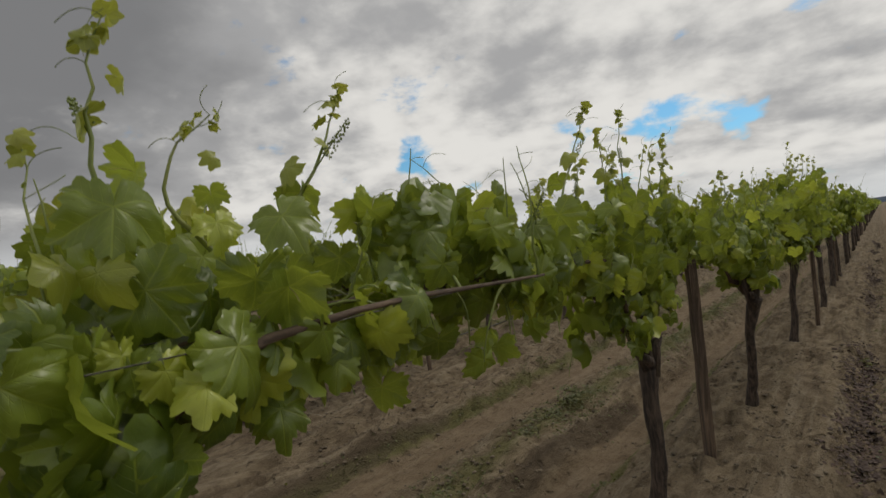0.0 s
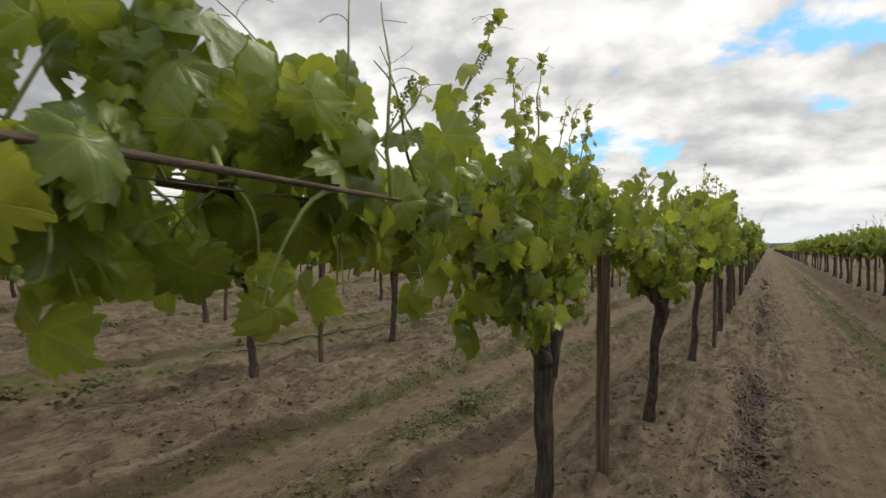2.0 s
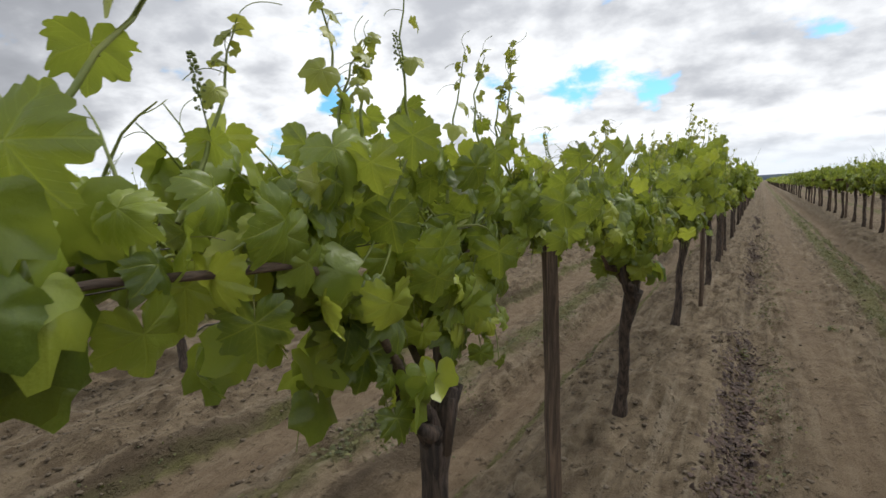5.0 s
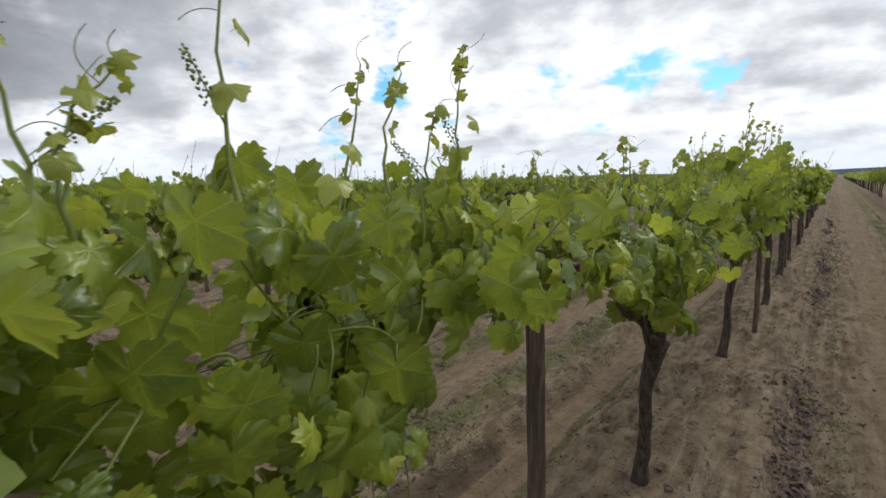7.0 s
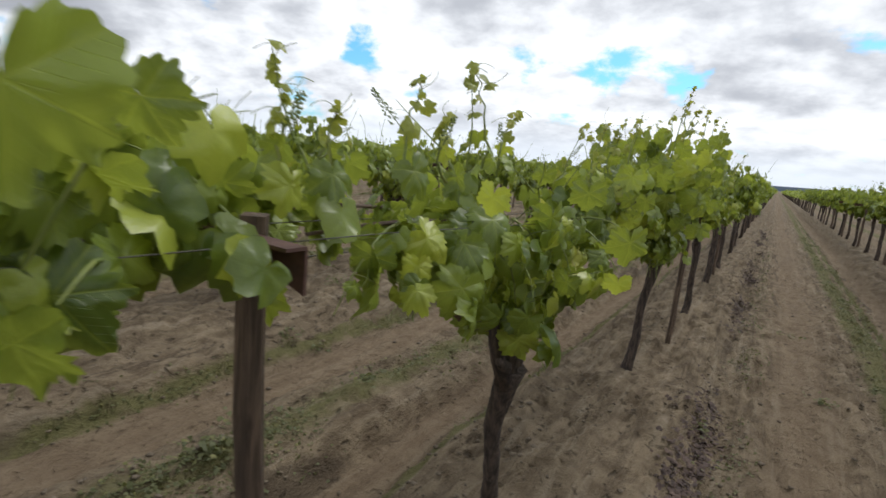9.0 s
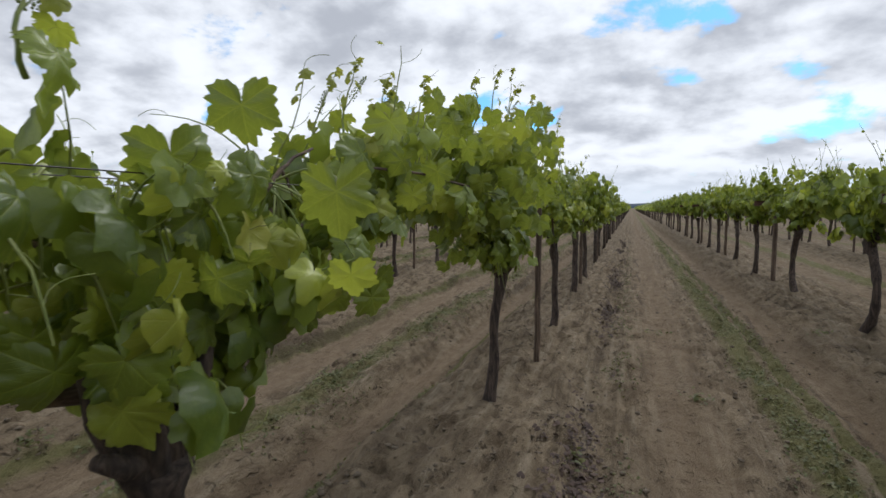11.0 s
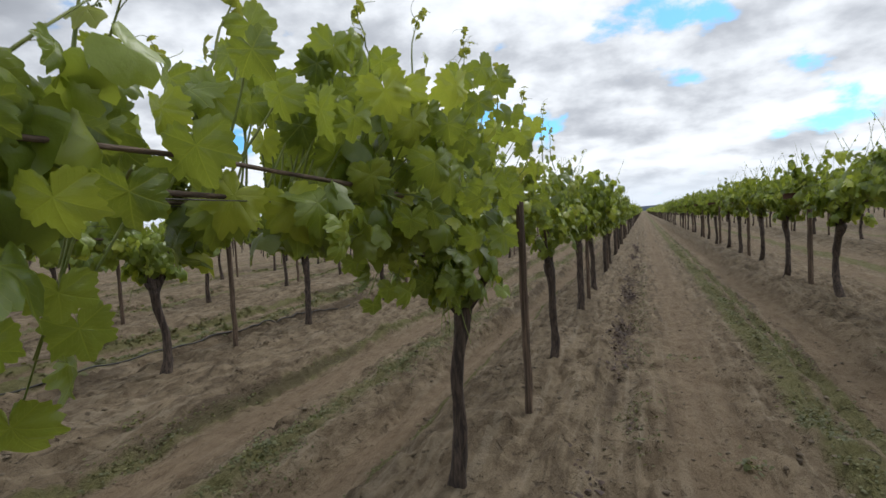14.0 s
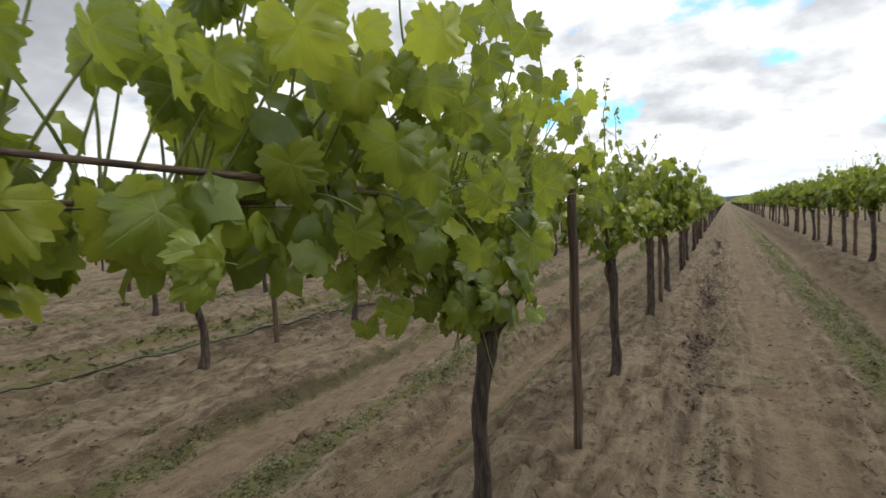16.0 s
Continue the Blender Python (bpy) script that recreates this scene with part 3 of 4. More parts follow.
def tall_shoot(index, tip, base, leaves=6, big=0.6):
    """A shoot that stands clear of the leaves, thin and small-leaved toward its tip."""
    r = np.random.default_rng(int(1000 * (tip[1] + tip[2])))
    vine = HERO[index]
    a, b = Vector(base) - vine.location, Vector(tip) - vine.location
    bow = Vector((r.normal(0, 0.02), r.normal(0, 0.03), 0))
    pts = [a.lerp(b, i / 9) + bow * math.sin(math.pi * i / 9) + Vector((r.normal(0, 0.004), r.normal(0, 0.004), 0)) for i in range(10)]
    child("shoot", shoot_mesh(pts, r, 6, True, 0.0046), vine)
    for k in range(leaves):
        s = (k + 0.6) / leaves
        node = pts[0].lerp(pts[9], s)
        size = 0.08 * (big * (1 - s) ** 1.4 + 0.13)
        a = 2.4 * k + r.uniform(-0.5, 0.5)
        out = Vector((math.cos(a) + r.normal(0, 0.5), math.sin(a) + r.normal(0, 0.5), r.uniform(-0.2, 0.9)))
        tip_way = Vector((math.cos(a) + r.normal(0, 0.3), math.sin(a) + r.normal(0, 0.3), -1.4 + 1.3 * s + r.normal(0, 0.35)))
        turn = frame_of(tip_way, out)
        leaf_part(vine, np.array(node) - turn @ STALK * size, turn, size, s > 0.4, r)
    tip_leaves(vine, pts[9], pts[9] - pts[8], r, 4)
    if r.random() < 0.5:
        c = child("inflorescence", CLUSTERS[int(r.integers(0, 2))], vine)
        p = pts[4]
        c.matrix_basis = pose(p.x, p.y, p.z, r.uniform(-50, 50), r.uniform(-50, 50), r.uniform(0, 360))
    return vine


def massed_vine(seed, shoots, blade, shapes, mat, fine, name="grape_vine", per_shoot=10):
    """A vine whose foliage is one part; made once and copied along the rows."""
    r = np.random.default_rng(seed * 5 + 2)
    vine = thing(name, (0, 0, 0), "green grapevine with dark trunk in a trellised row", "grapevine", "vines in rows")
    neck, lean, canes, stems, spots = plan_vine(seed, shoots, blade, per_shoot=per_shoot, tall=0.2, top=1.3)
    child("trunk", trunk_mesh(seed, neck, 9 if fine else 6, 0.04, fine), vine)
    s = Soup()
    for c in canes:
        s.tube(c, [0.017, 0.016, 0.014, 0.011, 0.009, 0.006], 5 if fine else 3, 0, caps=False)
    tagged(child("cordon", s.mesh("cordon", [CANE]), vine), kind="stuff")
    s = Soup()
    for pts, upright in stems:
        if upright or fine:
            s.tube(pts if fine else pts[::3], [0.004 * (1 - 0.6 * i / 9) for i in range(10 if fine else 4)], 3, 0, caps=False)
    tagged(child("stem_growth", s.mesh("stem_growth", [STEM]), vine), kind="stuff")
    leaves = child("foliage", many_leaves("foliage", [(p, t, z) for p, t, z, _ in spots], shapes, mat), vine)
    tagged(leaves, kind="stuff")
    return vine

# ---- ground ----
DIPS = ((0.55, 0.10, -0.075), (0.82, 0.10, 0.03), (1.08, 0.16, -0.03), (1.95, 0.05, -0.03), (2.12, 0.16, -0.05), (1.6, 0.25, 0.02))


def across(x):
    """Metres from the near row, as if every alley were like the ones beside it."""
    x = np.asarray(x, float)
    left = -np.mod(-x, STEP)
    right = np.mod(x, STEP)
    right = np.where(x < ROWS_RIGHT + STEP, np.where(x < ROWS_RIGHT, x, x - ROWS_RIGHT), np.mod(x - ROWS_RIGHT, STEP))
    return np.where(x < 0, left, right)


def fbm(x, y, scale, seed):
    """Smooth value noise in numpy."""
    out = np.zeros(np.broadcast(x, y).shape)
    for o in range(3):
        gx, gy = x * scale * 2**o + seed * 17.3, y * scale * 2**o + seed * 9.1
        ix, iy = np.floor(gx), np.floor(gy)
        fx, fy = gx - ix, gy - iy
        fx, fy = fx * fx * (3 - 2 * fx), fy * fy * (3 - 2 * fy)

        def h(a, b):
            v = np.sin(a * 127.1 + b * 311.7 + seed * 74.7 + o * 13.0) * 43758.5453
            return v - np.floor(v)

        v = (h(ix, iy) * (1 - fx) + h(ix + 1, iy) * fx) * (1 - fy) + (h(ix, iy + 1) * (1 - fx) + h(ix + 1, iy + 1) * fx) * fy
        out += (v - 0.5) / 2**o
    return out


def ground_height(x, y):
    x, y = np.broadcast_arrays(np.asarray(x, float), np.asarray(y, float))
    u = across(x)
    gap = np.where(x < 0, STEP, np.where(x < ROWS_RIGHT, ROWS_RIGHT, STEP))
    d = np.minimum(np.abs(u), gap - np.abs(u))  # distance to the nearest row
    near = np.exp(-((np.maximum(np.abs(x) - 5, 0) / 12) ** 2))
    w = u + 0.07 * fbm(x * 0 + u, y, 0.45, 3) + 0.035 * fbm(x, y, 1.9, 31) * near
    berm = -0.13 / (1 + np.exp(-(d - 0.52) / 0.05))
    for at, width, depth in DIPS:
        berm = berm + depth * np.exp(-(((w - at) / width) ** 2))
    # away to the side: berm, wheel track, cracked hump, wheel track, bank of the next berm
    hump = np.interp(-w, (0.0, 0.42, 0.66, 0.93, 1.06, 1.30, 1.58, 1.70, 2.22, 2.36, 2.75, 3.3), (0.0, -0.02, -0.20, -0.22, -0.07, -0.05, -0.09, -0.19, -0.20, -0.08, 0.0, 0.0))
    base = np.where(x < 0, hump, berm)
    base = base + 0.10 * np.clip(x / ROWS_RIGHT, 0, 1) - 0.05 * np.clip(-x / STEP, 0, 1)
    tread = np.exp(-(((w + 0.80) / 0.15) ** 4)) + np.exp(-(((w + 1.96) / 0.26) ** 4)) + np.exp(-(((w - 1.15) / 0.25) ** 2)) + np.exp(-(((w - 2.2) / 0.2) ** 2))
    # broken edges of the tracks
    for at, width, drop in ((0.66, 0.02, 0.045), (1.30, 0.03, 0.035), (1.99, 0.02, -0.045)):
        base = base + np.where(w < at, 0.5, -0.5) * drop * np.exp(-np.abs(w - at) / 0.16) * np.tanh(np.abs(w - at) / width)
    rough = (1 - 0.88 * np.clip(tread, 0, 1)) * near
    base = base + rough * (0.055 * fbm(x, y * 0.6, 2.2, 1) + 0.085 * np.maximum(fbm(x, y * 0.6, 7.0, 2), -0.06) + 0.05 * np.abs(fbm(x, y * 0.7, 13.0, 5)))
    # long ridges and cracks left by the plough, along the rows
    plough = fbm(x * 1.0, y * 0.22, 5.5, 21)
    base = base + near * (1 - 0.7 * np.clip(tread, 0, 1)) * (0.075 * plough - 0.05 * np.exp(-((fbm(x, y * 0.3, 4.2, 23) / 0.035) ** 2)))
    return base, u, np.clip(tread, 0, 1)


def spaced(fine_from, fine_to, step, far, growth):
    """Coordinates with a fine middle and growing steps outward."""
    mid = list(np.arange(fine_from, fine_to, step))
    out, s, v = [], step, fine_to
    while v < far:
        out.append(v)
        s *= growth
        v += s
    low, s, v = [], step, fine_from - step
    while v > -far:
        low.append(v)
        s *= growth
        v -= s
    return np.array(low[::-1] + mid + out + [far])


def make_ground():
    xs, ys = spaced(-4.6, 3.4, 0.032, 4200.0, 1.035), spaced(3.2, 11.5, 0.036, 4200.0, 1.03)
    gx, gy = np.meshgrid(xs, ys)
    z, u, tread = ground_height(gx, gy)
    far = np.hypot(gx, gy) > 260
    z = np.where(far, -0.08, z)
    nx, ny = len(xs), len(ys)
    i = (np.arange(ny - 1)[:, None] * nx + np.arange(nx - 1)[None, :]).ravel()
    me = mesh_of("ground", np.stack([gx, gy, z], -1).reshape(-1, 3), np.stack([i, i + 1, i + 1 + nx, i + nx], -1), [SOIL])
    right = np.exp(-(((u - 1.72) / 0.16) ** 2)) * 1.0 + np.exp(-(((u - 1.96) / 0.05) ** 2)) * 1.3 + 0.35 * np.exp(-(((u - 0.95) / 0.06) ** 2))
    left = np.exp(-(((u + 0.62) / 0.05) ** 2)) * 1.1 + np.exp(-(((u + 1.30) / 0.22) ** 2)) * 0.8 + 0.9 * np.exp(-(((u + 2.28) / 0.08) ** 2))
    beyond = (gx < -4.0) * 0.10 + (gx > 3.6) * 0.35
    moss = np.clip(np.where(u > 0, right, left) + beyond, 0, 1.3)
    litter_and_shade = np.exp(-(((u - 0.55) / 0.09) ** 2)) * (0.55 + 1.2 * fbm(gx, gy, 1.1, 8))
    # dark matter along banks and track edges, with the relief's shade painted in
    for at, width, dark in ((-1.62, 0.04, 0.8), (-1.02, 0.075, 1.0), (-2.31, 0.07, 1.0), (-1.3, 0.03, 0.7), (-2.6, 0.2, 0.5), (0.93, 0.04, 0.72), (1.32, 0.04, 0.68), (2.02, 0.045, 0.72)):
        litter_and_shade = litter_and_shade + 1.3 * dark * np.exp(-(((u - at + 0.13 * fbm(gx, gy, 0.8, 4)) / width) ** 2)) * (0.55 + 1.6 * fbm(gx, gy * 0.5, 1.6, 9))
    for key, value in (("moss", moss), ("litter_and_shade", np.clip(litter_and_shade, 0, 1)), ("tread", tread)):
        layer = me.attributes.new(key, "FLOAT", "POINT")
        layer.data.foreach_set("value", value.ravel().astype(np.float32))
    ob = new("ground", me)
    return tagged(ob, "pale brown sandy vineyard soil with ridges, furrows and tracks", "ground", kind="structure")


make_ground()


def height_at(x, y):
    return float(ground_height(np.array([x]), np.array([y]))[0][0])


def make_hills():
    s, n = Soup(), 60
    for i in range(n + 1):
        x = -3200 + 6400 * i / n
        top = 14 + 26 * max(0.0, noise.noise(Vector((x * 0.0012, 3.3, 0)))) + 22 * math.exp(-(((x - 260) / 420) ** 2))
        s.v += [(x, 3600, -2), (x, 3600, top), (x, 3900, -2)]
    for i in range(n):
        a = 3 * i
        s.f += [(a, a + 3, a + 4, a + 1), (a + 1, a + 4, a + 5, a + 2)]
        s.m += [0, 0]
    tagged(new("backdrop", s.mesh("backdrop", [HILL])), "low distant hills on the horizon, painted blue with haze", "hills", kind="structure")


make_hills()

# ---- trellis: posts, cross-arms, wires ----


def make_post(x, y, square=False, arm=True, height=1.36, thick=0.03, lean=(0.0, 0.0), reach=0.15):
    z0 = height_at(x, y)
    post = thing("trellis_post", (x, y, z0), "square weathered wooden trellis post with rusty steel cross-arm" if square else "slim weathered wooden trellis post between the vines", "post", "trellis posts")
    s = Soup()
    top = height - z0
    pts = [(0.004 * math.sin(3 * i + y) + lean[0] * i / 8, 0.004 * math.cos(2 * i + y) + lean[1] * i / 8, -0.15 + (top + 0.15) * i / 8) for i in range(9)]
    s.tube(pts, [thick * (1.02 - 0.05 * i / 8) * (0.93 if i == 8 else 1) for i in range(9)], 4 if square else 9, 0, 0.10, y)
    child("stake", s.mesh("stake", [WOOD], smooth=not square), post)
    if arm:
        s = Soup()
        z = top - 0.035
        s.box((-0.30, -0.05, z), (reach, -0.008, z + 0.006))
        b = len(s.v)  # web of the angle, deeper toward its ends
        s.v += [(-0.30, -0.012, z - 0.075), (0.0, -0.012, z - 0.03), (reach, -0.012, z - 0.075), (-0.30, -0.012, z), (0.0, -0.012, z), (reach, -0.012, z)]
        s.v += [(p[0], -0.006, p[2]) for p in s.v[b:b + 6]]
        for q in ((0, 1, 4, 3), (1, 2, 5, 4), (7, 6, 9, 10), (8, 7, 10, 11), (0, 6, 7, 1), (1, 7, 8, 2), (2, 8, 11, 5), (0, 3, 9, 6)):
            s.f.append(tuple(b + i for i in q))
            s.m.append(0)
        s.v = [(p[0] + lean[0], p[1] + lean[1], p[2]) for p in s.v]
        child("cross_arm", s.mesh("cross_arm", [RUST], False), post, "rusty brown steel angle cross-arm")
        s = Soup()
        s.tube([(-0.045, -0.03, z - 0.02), (0, -0.055, z - 0.02), (0.045, -0.03, z - 0.02), (0.045, 0.035, z - 0.022), (-0.045, 0.035, z - 0.02), (-0.045, -0.03, z - 0.02)], [0.002] * 6, 4)
        s.v = [(p[0] + lean[0], p[1] + lean[1], p[2]) for p in s.v]
        child("tie_wire", s.mesh("tie_wire", [WIRE]), post)
    return post


for y in (-0.76, 7.66, 11.98, 16.24, 20.5, 24.76, 29.0, 33.3):
    make_post(0.10 if 5 < y < 9 else 0.05, y, False, y > 9, thick=0.025)
make_post(-0.08, 3.38, True, True, 1.31, 0.034, (0.0, -0.04), 0.15)
for i in range(-1, 8):
    make_post(row_x(-1), 0.05 + i * 4.26 + 0.2, thick=0.026)
    make_post(row_x(1), 4.15 + i * 4.26, thick=0.032)
    make_post(row_x(-2), 1.4 + i * 4.26, arm=False, thick=0.028)
    make_post(row_x(2), 2.4 + i * 4.26, arm=False, thick=0.028)
    make_post(row_x(-3), 3.0 + i * 4.26, arm=False, thick=0.028)


def make_wire(x, z, y0, y1, r=0.0012, sag=0.012, drift=lambda y: 0.0):
    s = Soup()
    n = int((y1 - y0) / 0.71)
    pts = [(x + drift(y0 + (y1 - y0) * i / n) + 0.004 * math.sin(i * 1.7), y0 + (y1 - y0) * i / n, z - sag * abs(math.sin(math.pi * i / 6.0))) for i in range(n + 1)]
    s.tube(pts, [r] * (n + 1), 5)
    tagged(new("trellis_wire", s.mesh("trellis_wire", [WIRE])), "thin dark steel trellis wire strung along the vines", "wire", "trellis wires")


for x in (0.11, -0.06, -0.28):
    make_wire(x, 1.28, -5.0, 60.0, drift=lambda y: -0.13 * float(np.interp(y, (0.6, 1.6, 3.1, 4.3), (0, 1, 1, 0))))
for x in (0.25, -0.25):
    make_wire(row_x(-1) + x, 1.33, -3.0, 40.0)
    make_wire(row_x(1) + x, 1.40, -3.0, 40.0)


def make_hose():
    s = Soup()
    pts = [(-4.62 + 0.045 * i * 0.71 + 0.006 * math.sin(i), 4.0 + 0.71 * i, 0) for i in range(22)]
    pts = [tuple(np.array(a) + (np.array(b) - np.array(a)) * k / 6) for a, b in zip(pts, pts[1:]) for k in range(6)]
    pts = [(x, y, height_at(x, y) + 0.02) for x, y, _ in pts]
    s.tube(pts, [0.009] * len(pts), 6)
    tagged(new("irrigation_hose", s.mesh("irrigation_hose", [HOSE])), "thin black irrigation hose lying along the soil", "hose")


make_hose()

# ---- vines of the near row ----
Y1 = 2.42  # the first whole vine
hero_vine(0, Y1 - SPACING, 21, 0.0, 88, lean=(0.0, -0.16))
hero_vine(1, Y1 - 0.06, 22, -0.075, 104, lean=(0.07, 0.02))
hero_vine(2, Y1 + SPACING - 0.11, 23, -0.04, 84, lean=(0.10, -0.24))
hero_vine(3, Y1 + 2 * SPACING + 0.03, 24, -0.04, 140, lean=(0.06, 0.03), top=1.25)
hero_vine(4, Y1 + 3 * SPACING, 25, 0.06, 66, top=1.3)
old_cane(3, ((0.05, 6.7, 0.92), (0.04, 6.55, 1.12), (0.08, 6.2, 1.27), (0.13, 5.9, 1.30), (0.15, 5.55, 1.315), (0.16, 5.2, 1.33), (0.15, 4.75, 1.325)), 0.0062)
old_cane(3, ((0.05, 6.76, 0.84), (0.06, 6.66, 0.92), (0.07, 6.56, 0.90), (0.06, 6.47, 0.96)), 0.017)
old_cane(2, ((0.0, 4.30, 0.84), (-0.02, 4.22, 0.92), (-0.04, 4.10, 0.94), (-0.04, 3.98, 1.02)), 0.015)
old_cane(0, ((-0.1, 1.5, 1.27), (-0.06, 1.1, 1.28), (0.0, 0.7, 1.29), (0.03, 0.42, 1.26)), 0.005)
old_cane(2, ((0.05, 4.36, 1.12), (0.07, 4.43, 1.22), (0.08, 4.475, 1.265), (0.08, 4.52, 1.305), (0.08, 4.565, 1.335), (0.085, 4.63, 1.36)), 0.0055)
old_cane(2, ((0.08, 4.52, 1.305), (0.085, 4.535, 1.285), (0.09, 4.545, 1.25)), 0.003)
# tall shoots above the leaves: vine, tip, foot, leaves, size of the lowest leaf
for index, tip, foot, count, big in (
    (0, (-0.05, 0.51, 1.74), (-0.04, 0.50, 1.42), 6, 0.9), (0, (-0.05, 0.65, 1.62), (-0.03, 0.63, 1.40), 5, 0.5), (0, (-0.05, 0.92, 1.70), (-0.03, 0.73, 1.40), 7, 0.8),
    (0, (0.05, 1.53, 1.52), (0.03, 1.22, 1.29), 6, 0.9), (1, (0.05, 1.86, 1.78), (0.03, 1.62, 1.40), 6, 0.9), (1, (0.0, 1.89, 1.60), (0.0, 1.79, 1.34), 5, 0.6),
    (1, (0.0, 2.05, 1.72), (0.0, 2.07, 1.40), 6, 0.9), (1, (0.0, 2.14, 1.60), (0.0, 2.13, 1.42), 5, 0.5), (1, (-0.02, 2.20, 1.66), (-0.01, 2.17, 1.42), 5, 0.6), (1, (-0.02, 2.34, 1.85), (-0.01, 2.35, 1.40), 6, 0.8),
    (1, (-0.02, 2.58, 1.72), (-0.01, 2.46, 1.34), 7, 0.7), (1, (-0.02, 2.67, 1.72), (-0.01, 2.64, 1.42), 5, 0.5), (1, (-0.02, 2.90, 1.80), (-0.01, 2.90, 1.40), 7, 0.7), (1, (0.0, 2.76, 1.66), (0.0, 2.82, 1.40), 6, 0.6),
    (1, (0.0, 3.33, 1.52), (0.0, 3.32, 1.36), 5, 0.6), (2, (0.0, 3.44, 1.51), (0.0, 3.43, 1.36), 5, 0.6), (2, (0.0, 3.69, 1.60), (0.0, 3.64, 1.38), 6, 0.7), (2, (0.0, 3.81, 1.53), (0.0, 3.82, 1.38), 5, 0.5),
    (2, (-0.02, 3.92, 1.66), (-0.01, 4.0, 1.42), 6, 0.5), (2, (0.0, 4.16, 1.58), (0.0, 4.09, 1.40), 5, 0.6), (2, (0.05, 4.90, 1.63), (0.03, 4.84, 1.38), 6, 0.7),
    (3, (0.05, 5.13, 1.65), (0.03, 5.11, 1.42), 6, 0.7), (3, (0.05, 5.42, 1.70), (0.03, 5.31, 1.42), 6, 0.7), (3, (0.15, 5.72, 1.76), (0.09, 5.80, 1.50), 6, 0.6), (3, (0.15, 6.15, 1.90), (0.09, 6.21, 1.55), 7, 0.7),
    (3, (0.05, 6.9, 2.10), (0.05, 7.0, 1.60), 8, 0.7), (3, (0.15, 7.06, 1.95), (0.09, 7.2, 1.65), 6, 0.5), (3, (0.15, 6.6, 1.92), (0.09, 6.6, 1.6), 6, 0.6), (4, (0.15, 7.68, 1.98), (0.09, 7.8, 1.66), 6, 0.6), (4, (0.15, 8.4, 2.02), (0.1, 8.5, 1.6), 7, 0.6), (4, (0.1, 9.0, 1.95), (0.1, 9.1, 1.6), 6, 0.6),
):
    tall_shoot(index, tip, foot, count - 1, big)
signature(0, ((-0.22, 0.43, 1.33, 100, 0, 67), (-0.22, 0.47, 1.44, 102, 0, 65), (-0.16, 0.47, 1.39, 101, 0, 69), (-0.25, 0.48, 1.05, 101, 0, 69), (-0.25, 0.51, 1.13, 102, 10, 69), (-0.22, 0.55, 1.44, 106, -20, 69), (-0.25, 0.55, 1.57, 105, 59, 51), (-0.22, 0.62, 1.37, 110, 0, 69), (-0.24, 0.64, 1.45, 109, 10, 65), (0.05, 0.65, 1.35, 118, 0, 69), (-0.22, 0.71, 1.32, 115, 0, 68), (-0.24, 0.71, 1.44, 113, -20, 69), (-0.17, 0.74, 1.34, 117, 0, 69)))
signature(0, ((-0.24, 0.79, 1.15, 117, 0, 69), (-0.09, 0.80, 1.35, 123, 10, 69), (-0.22, 0.80, 1.17, 119, 10, 69), (0.10, 0.84, 1.24, 131, 5, 69), (-0.13, 0.87, 1.26, 124, 0, 69), (-0.03, 0.87, 1.37, 128, -10, 69), (-0.04, 0.94, 1.41, 129, 0, 69), (-0.05, 0.97, 1.16, 132, 0, 69), (-0.01, 1.01, 1.45, 134, 0, 69), (-0.05, 1.08, 1.17, 136, 0, 69)))
signature(0, ((-0.00, 1.17, 1.39, 113, 0, 69), (-0.09, 1.18, 1.33, 111, 0, 69), (-0.00, 1.21, 1.35, 116, 20, 69), (-0.21, 1.22, 1.24, 111, 0, 69), (0.04, 1.26, 1.38, 144, 20, 69), (-0.00, 1.27, 1.23, 120, -10, 69), (-0.05, 1.29, 1.42, 120, 10, 69), (0.04, 1.33, 1.27, 146, 0, 69), (-0.21, 1.33, 1.28, 117, 0, 69)))
signature(1, ((-0.17, 1.42, 1.37, 123, -10, 69), (0.02, 1.52, 1.31, 151, 0, 69), (-0.09, 1.52, 1.19, 131, 0, 69), (-0.04, 1.75, 1.20, 108, 0, 69), (0.04, 1.80, 1.27, 155, 0, 69), (-0.04, 1.81, 1.25, 113, 0, 69), (0.05, 1.85, 1.20, 149, 0, 63)))
signature(1, ((-0.13, 1.87, 1.32, 142, 0, 69), (0.10, 1.87, 1.34, 122, -10, 69), (0.05, 1.95, 1.27, 152, -10, 63), (-0.03, 1.99, 1.33, 104, 0, 58), (-0.13, 2.01, 1.24, 146, 0, 69), (-0.04, 2.01, 1.20, 105, 0, 62), (-0.13, 2.02, 1.37, 146, 0, 69), (0.05, 2.02, 1.39, 153, 0, 63), (-0.25, 2.04, 1.49, 142, -29, 69), (-0.03, 2.04, 1.34, 108, 0, 65), (0.10, 2.05, 1.42, 134, -10, 69), (0.05, 2.07, 1.19, 154, 0, 63)))
